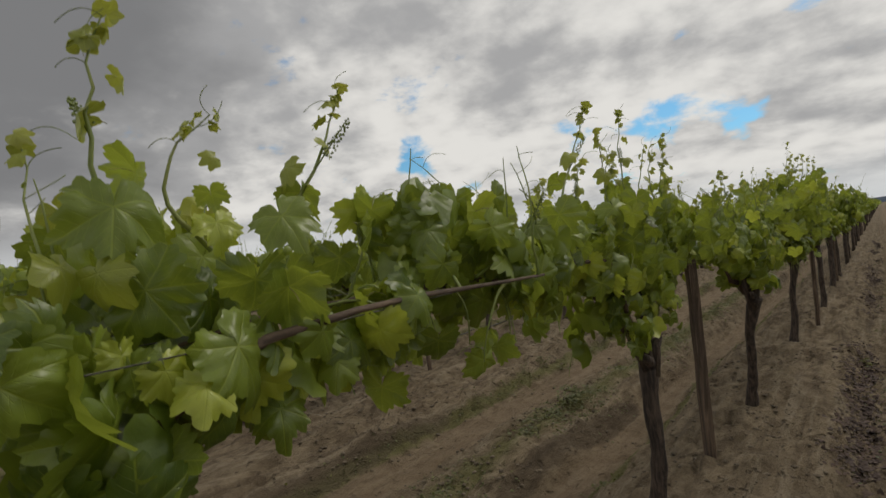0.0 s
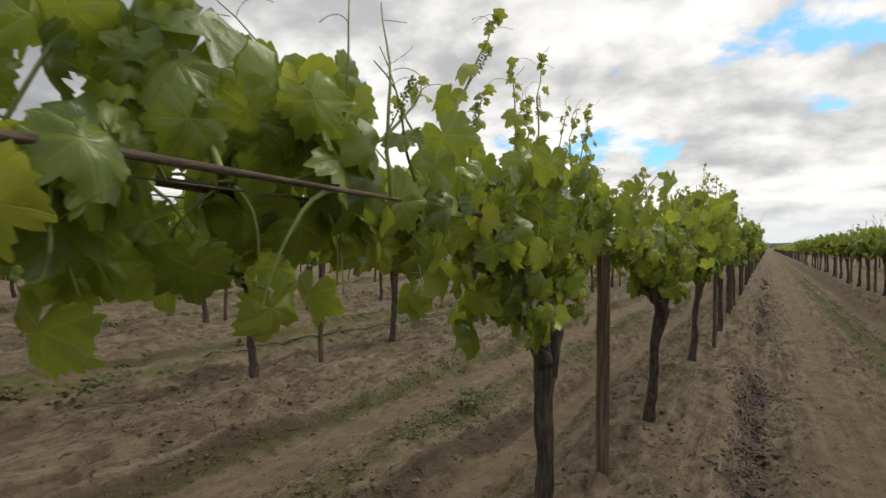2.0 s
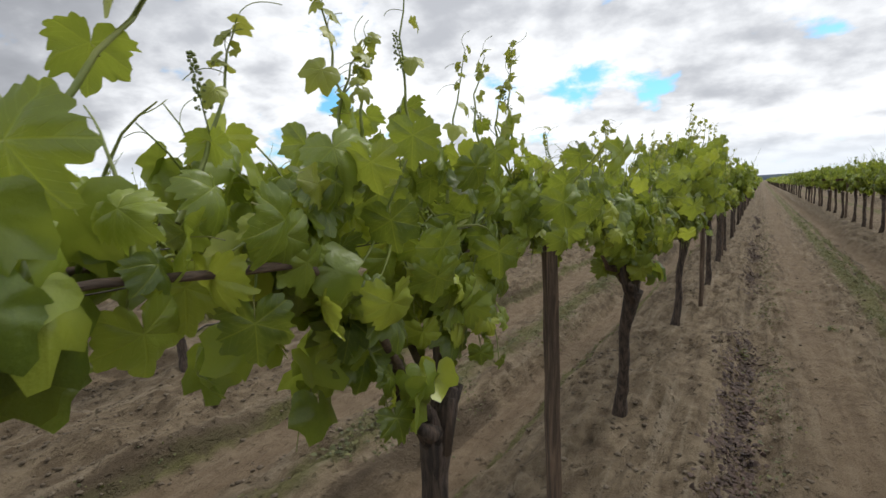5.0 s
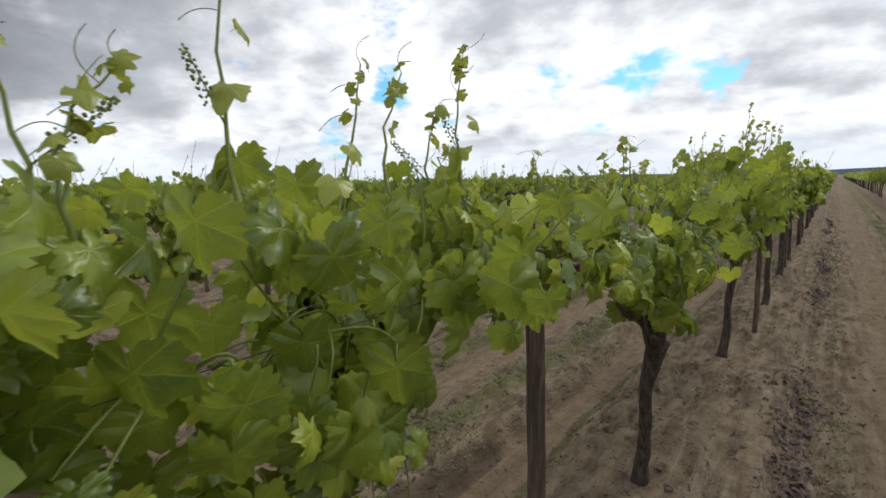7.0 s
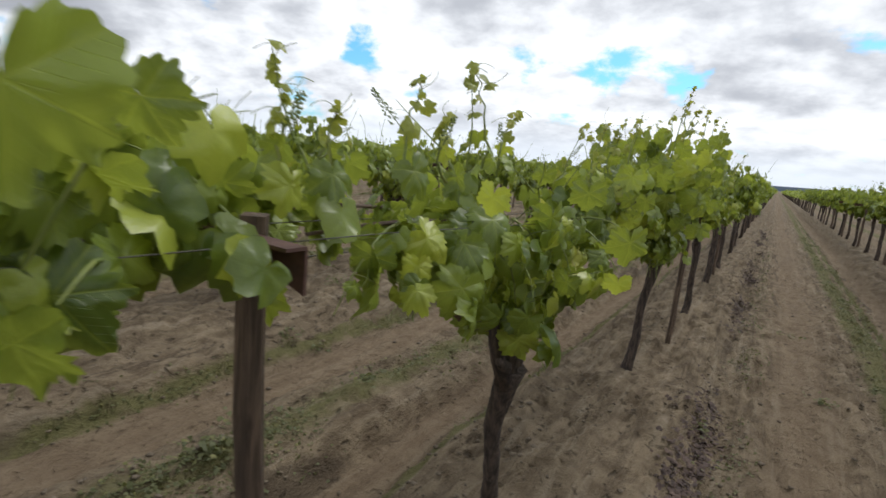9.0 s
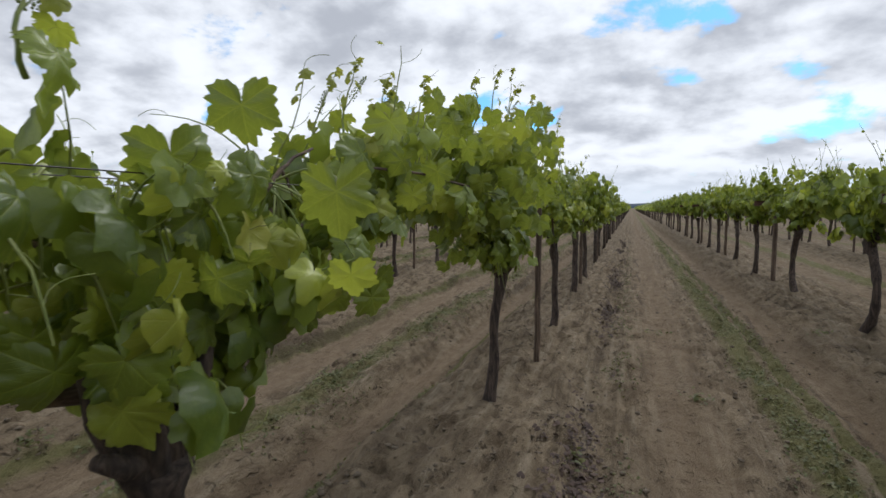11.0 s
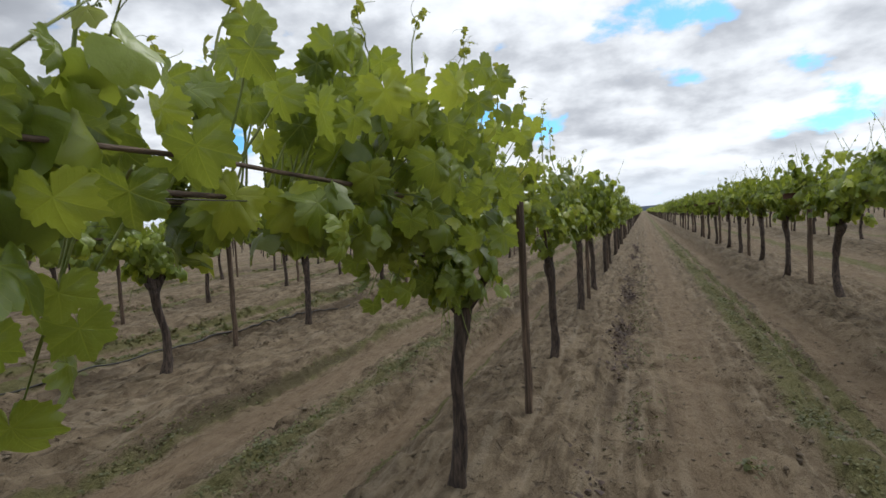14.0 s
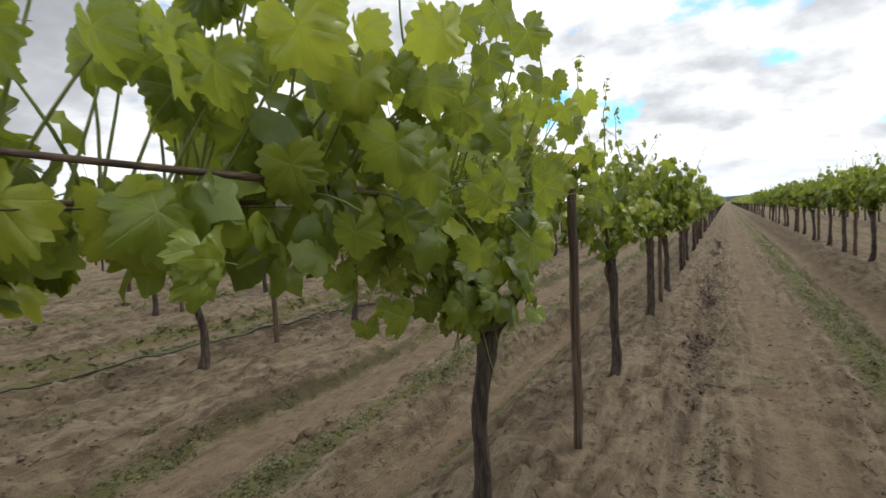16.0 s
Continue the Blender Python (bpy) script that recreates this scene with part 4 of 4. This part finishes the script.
signature(1, ((-0.04, 2.07, 1.20, 110, 0, 64), (0.05, 2.09, 1.55, 154, 10, 63), (0.09, 2.10, 1.18, 136, 0, 69), (-0.04, 2.10, 1.10, 112, 0, 64), (-0.13, 2.13, 1.47, 149, -20, 69), (-0.03, 2.14, 1.29, 115, 10, 59), (-0.03, 2.14, 1.40, 115, -10, 65), (-0.05, 2.14, 1.11, 132, 0, 59), (0.05, 2.16, 1.32, 156, 0, 63), (-0.13, 2.19, 1.27, 150, 0, 69), (-0.03, 2.19, 1.28, 119, 0, 63), (-0.04, 2.20, 1.15, 119, -10, 69), (0.05, 2.24, 1.48, 157, 0, 63), (0.05, 2.24, 1.63, 157, 20, 63)))
signature(1, ((0.05, 2.25, 1.26, 140, 0, 69), (-0.13, 2.27, 1.60, 151, 10, 69), (-0.05, 2.28, 1.22, 102, 0, 62), (-0.03, 2.29, 1.33, 125, 0, 69), (0.06, 2.30, 1.22, 158, 0, 63), (-0.04, 2.31, 1.18, 126, 0, 69), (-0.00, 2.32, 1.06, 128, 0, 69), (-0.13, 2.34, 1.57, 152, 10, 69), (-0.05, 2.36, 1.17, 109, 0, 50), (0.04, 2.39, 1.17, 145, 0, 69), (0.10, 2.40, 1.42, 148, 20, 69), (0.06, 2.41, 1.44, 159, 10, 63), (0.00, 2.41, 1.45, 115, 29, 69), (0.01, 2.41, 1.28, 133, 10, 69)))
signature(1, ((-0.03, 2.42, 1.40, 132, 0, 69), (0.06, 2.45, 1.14, 160, 0, 63), (-0.13, 2.45, 1.17, 152, -10, 69), (-0.05, 2.47, 1.23, 117, 0, 56), (0.04, 2.47, 1.09, 137, 0, 69), (-0.04, 2.48, 1.27, 106, 0, 68), (-0.12, 2.51, 1.52, 155, 0, 69), (0.09, 2.52, 1.46, 128, 0, 69), (-0.04, 2.52, 1.40, 109, 0, 62), (0.01, 2.52, 1.36, 138, 20, 69), (-0.12, 2.53, 1.19, 155, 0, 69), (0.09, 2.53, 1.22, 142, 10, 69), (0.09, 2.55, 1.36, 116, 0, 80), (-0.05, 2.57, 1.31, 124, 0, 69)))
signature(1, ((-0.05, 2.57, 1.14, 112, 0, 69), (0.04, 2.63, 1.13, 121, 0, 69), (-0.03, 2.65, 1.47, 119, 10, 69), (-0.13, 2.69, 1.13, 156, 0, 69), (0.08, 2.70, 1.33, 138, 5, 69), (-0.01, 2.71, 1.36, 109, 0, 65), (0.09, 2.72, 1.35, 130, -10, 69), (0.09, 2.72, 1.29, 149, 10, 69), (0.18, 2.74, 1.33, 154, 10, 69), (0.25, 2.75, 1.31, 151, 20, 69), (0.08, 2.75, 1.23, 131, 0, 80), (0.17, 2.77, 1.23, 138, 10, 69), (-0.00, 2.79, 1.51, 115, 40, 69)))
signature(1, ((0.16, 2.81, 1.38, 124, 0, 69), (0.00, 2.85, 1.59, 119, -20, 44), (-0.03, 2.88, 1.55, 133, 0, 69), (0.30, 2.89, 1.46, 139, 0, 73), (-0.00, 2.91, 1.51, 123, 10, 55), (0.13, 2.94, 1.24, 144, 0, 69), (0.13, 3.05, 1.47, 154, 20, 69), (0.09, 3.17, 1.57, 161, 20, 69), (0.21, 3.29, 1.60, 166, 10, 61), (-0.13, 3.32, 1.36, 162, 0, 69), (-0.12, 3.39, 1.15, 163, 0, 69)))
signature(2, ((-0.02, 3.51, 1.41, 166, 0, 61), (-0.13, 3.52, 1.62, 163, 0, 69), (-0.12, 3.52, 1.32, 122, 0, 44), (0.19, 3.71, 1.37, 168, 0, 61), (-0.12, 3.93, 1.30, 138, 0, 68), (-0.04, 3.97, 1.19, 143, 0, 69), (0.00, 3.97, 1.08, 144, 0, 69), (0.05, 4.01, 1.25, 147, 0, 69), (0.08, 4.05, 1.01, 150, 0, 69), (0.04, 4.05, 1.05, 148, 0, 69), (0.12, 4.11, 0.94, 153, 10, 69), (0.12, 4.15, 1.03, 154, 0, 69)))
signature(2, ((0.13, 4.18, 1.12, 154, 0, 69), (0.14, 4.19, 1.30, 155, 0, 69), (-0.09, 4.19, 0.93, 146, -10, 69), (0.21, 4.20, 1.12, 158, 0, 69), (0.22, 4.25, 1.38, 159, 0, 69), (0.34, 4.32, 1.25, 165, 0, 69), (0.30, 4.43, 1.10, 165, 0, 69), (-0.15, 4.56, 1.00, 121, 0, 69), (-0.14, 4.60, 1.17, 123, 0, 69), (-0.10, 4.60, 1.09, 124, 0, 69), (-0.06, 4.63, 0.92, 127, 0, 69), (-0.10, 4.64, 0.99, 126, 0, 69), (0.02, 4.65, 0.99, 130, 0, 69)))
signature(2, ((0.11, 4.66, 1.05, 134, 10, 69), (-0.06, 4.72, 1.07, 130, 0, 69), (-0.19, 4.77, 1.01, 121, 0, 64), (0.21, 4.78, 1.44, 135, 10, 69), (0.15, 4.79, 0.99, 141, 20, 69), (0.12, 4.79, 1.27, 132, 0, 69), (0.07, 4.81, 1.12, 138, 0, 69), (0.15, 4.82, 1.03, 134, 10, 69), (-0.14, 4.82, 0.93, 124, 0, 69), (-0.18, 4.82, 1.13, 123, -10, 67), (-0.18, 4.85, 1.06, 124, 0, 69), (-0.14, 4.86, 1.18, 126, 0, 69), (-0.19, 4.86, 0.95, 124, 0, 69)))
signature(2, ((-0.10, 4.86, 1.02, 127, 0, 69), (-0.06, 4.87, 1.10, 129, 0, 69), (0.20, 4.87, 1.35, 138, -10, 69), (-0.14, 4.88, 1.21, 133, 0, 69), (-0.18, 4.90, 1.41, 126, -10, 65), (-0.18, 4.93, 1.17, 127, 0, 69), (0.20, 4.94, 1.26, 141, 0, 69), (-0.05, 4.94, 1.22, 131, 0, 69), (-0.19, 4.95, 0.99, 128, -10, 69), (0.07, 4.96, 1.30, 137, -29, 69), (-0.17, 4.98, 1.57, 129, -59, 61)))
signature(3, ((0.20, 5.03, 1.27, 144, 10, 69), (0.03, 5.04, 1.14, 143, 0, 69), (-0.18, 5.04, 1.13, 131, 0, 69), (-0.19, 5.05, 1.05, 131, 0, 69), (-0.15, 5.06, 0.92, 133, 0, 69), (0.16, 5.07, 1.54, 144, 29, 69), (-0.06, 5.12, 1.07, 137, 0, 69), (0.20, 5.14, 1.34, 147, 0, 69), (-0.14, 5.15, 1.00, 136, 0, 69), (0.21, 5.26, 1.51, 150, 20, 69), (-0.11, 5.38, 1.54, 120, -20, 69), (0.14, 5.41, 1.48, 131, 0, 69), (0.20, 5.46, 1.45, 154, 0, 69), (0.27, 5.47, 1.43, 142, 0, 69)))
signature(3, ((-0.20, 5.49, 1.28, 122, -20, 60), (0.06, 5.58, 1.42, 136, 0, 69), (0.11, 5.59, 1.59, 138, 0, 69), (0.15, 5.60, 1.47, 140, 10, 69), (0.27, 5.61, 1.51, 148, 10, 69), (0.20, 5.65, 1.33, 157, 0, 69), (0.10, 5.65, 1.39, 140, 0, 69), (0.18, 5.66, 1.32, 144, 0, 69), (0.23, 5.68, 1.60, 148, -10, 69), (0.27, 5.71, 1.22, 151, 0, 69), (0.11, 5.71, 1.55, 143, -10, 69), (0.28, 5.73, 1.46, 143, 0, 69), (0.32, 5.76, 1.36, 146, 0, 69), (0.24, 5.79, 1.56, 143, 0, 69)))
signature(3, ((-0.20, 5.82, 1.23, 135, 0, 63), (0.28, 5.83, 1.50, 147, 0, 69), (0.27, 5.85, 1.24, 154, 10, 69), (0.32, 5.86, 1.32, 150, 0, 69), (0.32, 5.87, 1.47, 150, 0, 69), (0.27, 5.88, 1.36, 155, 10, 69), (0.33, 5.92, 1.58, 152, 10, 69), (0.20, 5.97, 1.41, 159, 0, 69), (0.20, 5.99, 1.48, 161, 10, 69), (0.28, 6.00, 1.51, 158, 20, 69), (0.32, 6.01, 1.45, 154, -10, 69), (0.29, 6.07, 1.65, 159, 0, 63), (0.28, 6.07, 1.44, 159, 0, 63)))
signature(3, ((0.31, 6.08, 1.16, 155, 0, 69), (0.32, 6.12, 1.28, 156, 0, 69), (0.33, 6.13, 1.58, 157, 0, 69), (-0.07, 6.17, 1.16, 148, 0, 69), (0.28, 6.18, 1.27, 161, 0, 63), (0.33, 6.19, 1.70, 158, 29, 69), (-0.20, 6.20, 1.08, 145, 0, 68), (0.01, 6.21, 0.97, 151, 10, 69), (0.02, 6.22, 1.14, 152, 0, 69), (-0.03, 6.22, 1.07, 150, 0, 69), (-0.16, 6.23, 1.03, 147, 0, 69), (0.32, 6.26, 1.42, 159, 0, 69), (0.21, 6.29, 1.56, 163, -20, 69), (0.28, 6.31, 1.33, 162, 20, 69)))
signature(3, ((-0.20, 6.32, 0.90, 147, 20, 69), (0.25, 6.33, 1.62, 163, 10, 63), (0.06, 6.36, 1.09, 155, 0, 69), (0.01, 6.36, 0.98, 154, 0, 69), (0.33, 6.39, 1.71, 161, 20, 69), (-0.16, 6.40, 0.95, 150, -20, 69), (0.26, 6.40, 1.45, 163, 0, 63), (0.31, 6.43, 1.15, 161, 0, 69), (0.20, 6.44, 1.27, 163, 0, 69), (0.32, 6.53, 1.31, 162, 0, 69), (0.25, 6.57, 1.10, 164, 0, 63), (0.32, 6.65, 1.63, 164, 10, 69), (0.28, 6.66, 1.36, 166, 0, 69), (0.26, 6.69, 1.56, 166, 0, 63)))
signature(3, ((0.26, 6.73, 1.26, 166, 0, 63), (0.21, 6.77, 1.61, 166, 10, 69), (0.32, 6.77, 1.57, 165, 10, 69), (0.32, 6.86, 1.53, 166, 0, 69), (0.20, 6.93, 1.41, 167, 0, 69), (0.30, 7.14, 1.67, 167, 0, 63), (0.30, 7.17, 1.46, 167, 0, 63), (0.29, 7.32, 1.28, 168, 0, 63)))

# thicker growth between the heads: vine, leaves, ranges along the row, across it and up
thick = np.random.default_rng(19)
for index, count, ys, xs, zs in ((3, 46, (5.02, 6.0), (-0.18, 0.16), (1.34, 1.68)), (0, 15, (0.75, 1.25), (-0.12, 0.08), (1.10, 1.32)), (0, 14, (0.9, 1.42), (-0.12, 0.04), (1.32, 1.50)), (2, 14, (4.46, 4.80), (-0.1, 0.16), (0.98, 1.20)), (1, 10, (2.1, 2.6), (-0.1, 0.1), (1.15, 1.45))):
    signature(index, [(thick.uniform(*xs), thick.uniform(*ys), thick.uniform(*zs), thick.uniform(105, 160), thick.uniform(-35, 35), thick.uniform(56, 74)) for _ in range(count)])

# ---- vines along the rows ----
MID = [massed_vine(50 + i, 84, 0.078, MID_SHAPES, LEAF_MASS, True, per_shoot=11) for i in range(5)]
LOW = [massed_vine(70 + i, 58, 0.10, LOW_SHAPES, LEAF_FAR, False, per_shoot=9) for i in range(5)]
placed = set()


def plant(kind, row, y, r):
    x = row_x(row) + r.normal(0, 0.04)
    z = height_at(x, y) - 0.015
    ob = kind[int(r.integers(0, len(kind)))]
    m = pose(x, y, z, 0, 0, 180 * int(r.integers(0, 2)) + r.normal(0, 3))
    if id(ob) not in placed:
        placed.add(id(ob))
        ob.matrix_basis = m
        return ob
    return copy_thing(ob, m)


START = {0: Y1, -1: 3.66, 1: 0.85, -2: 1.0, 2: 1.7, -3: 0.4, 3: 1.2}
gen = np.random.default_rng(5)
far_spots = []
for row in range(-26, 19):
    y_first = START.get(row, gen.uniform(0, SPACING))
    span_mid = {0: 24.0, -1: 17.0, 1: 20.0}.get(row, -99)
    span_low = {0: 60.0, -1: 48.0, 1: 50.0, -2: 42.0, 2: 45.0, -3: 36.0, 3: 36.0, -4: 26.0, 4: 30.0}.get(row, -99)
    for k in range(-4, 120):
        y = y_first + k * SPACING + gen.normal(0, 0.04)
        if row == 0 and -2 < k < 4 and k >= -1:
            continue
        if y < (-7.0 if abs(row) < 4 else -3.0):
            continue
        if (-1.6 if row <= 0 else 0.5) < y < span_mid:
            plant(MID, row, y, gen)
        elif y < span_low:
            plant(LOW, row, y, gen)
        else:
            far_spots.append((row, row_x(row), y))


def far_row(row, spots):
    """All the vines of one row too far off to tell apart."""
    r = np.random.default_rng(900 + row)
    vs, fs, ms = [], [], []
    base = 0
    tri = np.array([(0, 1, 2), (0, 2, 3)])
    for x, y in spots:
        far = math.hypot(x, y)
        n = 46 if far < 90 else 26 if far < 160 else 16
        size = 0.17 if far < 90 else 0.24 if far < 160 else 0.34
        c = np.stack([r.normal(x, 0.24, n), y + r.uniform(-1.05, 1.05, n), np.clip(r.normal(1.32, 0.2, n), 0.92, 1.95)], -1)
        a, b = r.normal(0, 1, (n, 3)), r.normal(0, 1, (n, 3))
        a /= np.linalg.norm(a, axis=1, keepdims=True)
        b -= a * (a * b).sum(1, keepdims=True)
        b /= np.linalg.norm(b, axis=1, keepdims=True)
        h = size * r.uniform(0.5, 1.0, (n, 1))
        quad = np.stack([c - a * h * 0.7, c + b * h * 0.6, c + a * h * 0.7, c - b * h * 0.6], 1).reshape(-1, 3)
        vs.append(quad)
        fs.append((tri[None] + (np.arange(n) * 4)[:, None, None]).reshape(-1, 3) + base)
        ms += [0] * (2 * n)
        base += 4 * n
        dx = r.normal(0, 0.04)
        t = np.array([(x - 0.035, y, -0.2), (x + 0.035, y, -0.2), (x + 0.035 + dx, y + 0.02, 1.05), (x - 0.035 + dx, y + 0.02, 1.05), (x, y - 0.035, -0.2), (x, y + 0.035, -0.2), (x + dx, y + 0.05, 1.05), (x + dx, y - 0.02, 1.05)])
        vs.append(t)
        fs.append(np.concatenate([tri, tri + 4]) + base)
        ms += [1] * 4
        base += 8
    me = mesh_of("vine_row", np.concatenate(vs), np.concatenate(fs), [LEAF_FAR, BARK], ms, False)
    tagged(new("vine_row", me), "long distant row of green grapevines", "vine row", "distant vine rows", "stuff")


for row in range(-26, 19):
    spots = [(x, y) for k, x, y in far_spots if k == row]
    if spots:
        far_row(row, spots)

# ---- weeds and litter on the soil ----


def scatter(name, label, category, mat, count, x_range, y_range, pick, shape_size, seed, flat=0.4):
    """Small leaves lying or standing on the soil, as one mesh."""
    r = np.random.default_rng(seed)
    spots = []
    while len(spots) < count:
        x, y = r.uniform(*x_range), r.uniform(*y_range)
        if r.random() > pick(x, y):
            continue
        for _ in range(int(r.integers(3, 8))):
            px, py = x + r.normal(0, 0.035), y + r.normal(0, 0.05)
            tip = Vector((r.normal(0, 1), r.normal(0, 1), r.uniform(0.0, 1.2) * flat))
            spots.append((px, py, tip, r.uniform(*shape_size)))
    hs = ground_height(np.array([s[0] for s in spots]), np.array([s[1] for s in spots]))[0]
    full = [(np.array((x, y, h + 0.3 * z * flat + 0.004)), frame_of(t, (r.normal(0, 0.3), r.normal(0, 0.3), 1)), z) for (x, y, t, z), h in zip(spots, hs)]
    ob = new(name, many_leaves(name, full, LOW_SHAPES, mat))
    return tagged(ob, label, category, kind="stuff")


def weed_chance(x, y):
    u = float(across(x))
    patch = 0.5 + 1.6 * noise.noise(Vector((x * 1.7, y * 1.1, 4.2)))
    if u > 0:
        c = math.exp(-(((u - 1.74) / 0.10) ** 2)) + 0.9 * math.exp(-(((u - 1.97) / 0.025) ** 2)) + 0.2 * math.exp(-(((u - 0.72) / 0.1) ** 2))
    else:
        c = 0.8 * math.exp(-(((u + 1.28) / 0.16) ** 2)) + 0.9 * math.exp(-(((u + 2.29) / 0.05) ** 2)) + 0.5 * math.exp(-(((u + 0.63) / 0.04) ** 2))
    return max(0.0, c * patch)


scatter("weeds", "low green weeds growing in strips along the alleys", "weeds", WEED, 30000, (-3.2, 2.9), (2.0, 24.0), weed_chance, (0.005, 0.013), 31, 1.2)
scatter("weeds", "sparse green weeds between distant vine rows", "weeds", WEED, 14000, (-14.0, -3.4), (0.0, 26.0), weed_chance, (0.012, 0.035), 32, 1.0)
scatter("leaf_litter", "dark dry leaf litter lying in a furrow", "leaf litter", TWIG, 5200, (0.36, 0.75), (2.0, 24.0), lambda x, y: max(0.0, math.exp(-(((x - 0.56) / 0.08) ** 2)) * (0.35 + 2.0 * noise.noise(Vector((x * 3, y * 0.9, 1.1))))), (0.008, 0.022), 33, 0.5)


def lump_shape(seed):
    r = np.random.default_rng(seed)
    v = np.array([(0, 0, -0.6), (1, 0, 0), (0, 1, 0), (-1, 0, 0), (0, -1, 0), (0.6, 0.5, 0.45), (-0.5, 0.6, 0.5), (-0.5, -0.6, 0.4), (0.55, -0.5, 0.5), (0, 0, 0.75)], float)
    v += r.normal(0, 0.16, v.shape)
    f = [(0, 2, 1), (0, 3, 2), (0, 4, 3), (0, 1, 4), (1, 2, 5), (2, 3, 6), (3, 4, 7), (4, 1, 8), (2, 6, 5), (3, 7, 6), (4, 8, 7), (1, 5, 8), (5, 6, 9), (6, 7, 9), (7, 8, 9), (8, 5, 9)]
    return v, np.array(f)


def make_clods(count, seed):
    """Loose crumbs and clods of soil on the berms and ridges."""
    r = np.random.default_rng(seed)
    xs, ys = r.uniform(-4.2, 2.8, count * 3), 2.4 + 15 * r.random(count * 3) ** 1.5
    h, u, tread = ground_height(xs, ys)
    keep = (r.random(count * 3) > 0.85 * tread) & (fbm(xs, ys, 1.2, 12) > -0.12)
    shapes = [lump_shape(i) for i in range(6)]
    spots = []
    for x, y, z in list(zip(xs[keep], ys[keep], h[keep]))[:count]:
        size = 0.005 + 0.017 * r.random() ** 4
        a = r.uniform(0, 6.28)
        turn = np.array(((math.cos(a), -math.sin(a), 0), (math.sin(a), math.cos(a), 0), (0, 0, r.uniform(0.5, 0.9))))
        spots.append((np.array((x, y, z + 0.2 * size)), turn, size))
    tagged(new("soil_clods", many_leaves("soil_clods", spots, shapes, SOIL_CLOD)), "loose pale brown clods of dry soil", "soil clods", kind="stuff")


make_clods(9000, 41)


def make_tuft(x, y, blades, tall, seed):
    """A small weed standing by itself."""
    r = np.random.default_rng(seed)
    z = height_at(x, y)
    tuft = thing("weed_tuft", (x, y, z), "small green weed tuft on bare sandy soil", "weed", "weed tufts")
    spots = []
    for i in range(blades):
        a, up = r.uniform(0, 6.28), r.uniform(0.2, 1.0)
        px, py = r.normal(0, 0.05), r.normal(0, 0.06)
        tip = Vector((math.cos(a), math.sin(a), up))
        spots.append((np.array((px, py, tall * r.uniform(0, 0.8))), frame_of(tip, (r.normal(0, 0.4), r.normal(0, 0.4), 1)), r.uniform(0.010, 0.022)))
    tagged(child("foliage", many_leaves("foliage", spots, LOW_SHAPES, WEED), tuft), kind="stuff")


for i, (x, y, n, tall) in enumerate(((0.52, 6.28, 44, 0.06), (1.25, 7.35, 26, 0.03), (-2.37, 5.42, 60, 0.1), (-2.2, 5.6, 40, 0.08), (-3.1, 6.69, 46, 0.1), (1.05, 9.4, 20, 0.03), (-2.55, 7.0, 40, 0.09), (0.62, 9.1, 24, 0.04), (-1.3, 4.06, 50, 0.07), (-1.35, 5.2, 40, 0.06), (-1.4, 6.9, 30, 0.05), (-1.5, 4.41, 50, 0.06), (2.45, 9.2, 24, 0.04), (-1.25, 3.3, 40, 0.05))):
    make_tuft(x, y, n, tall, 60 + i)
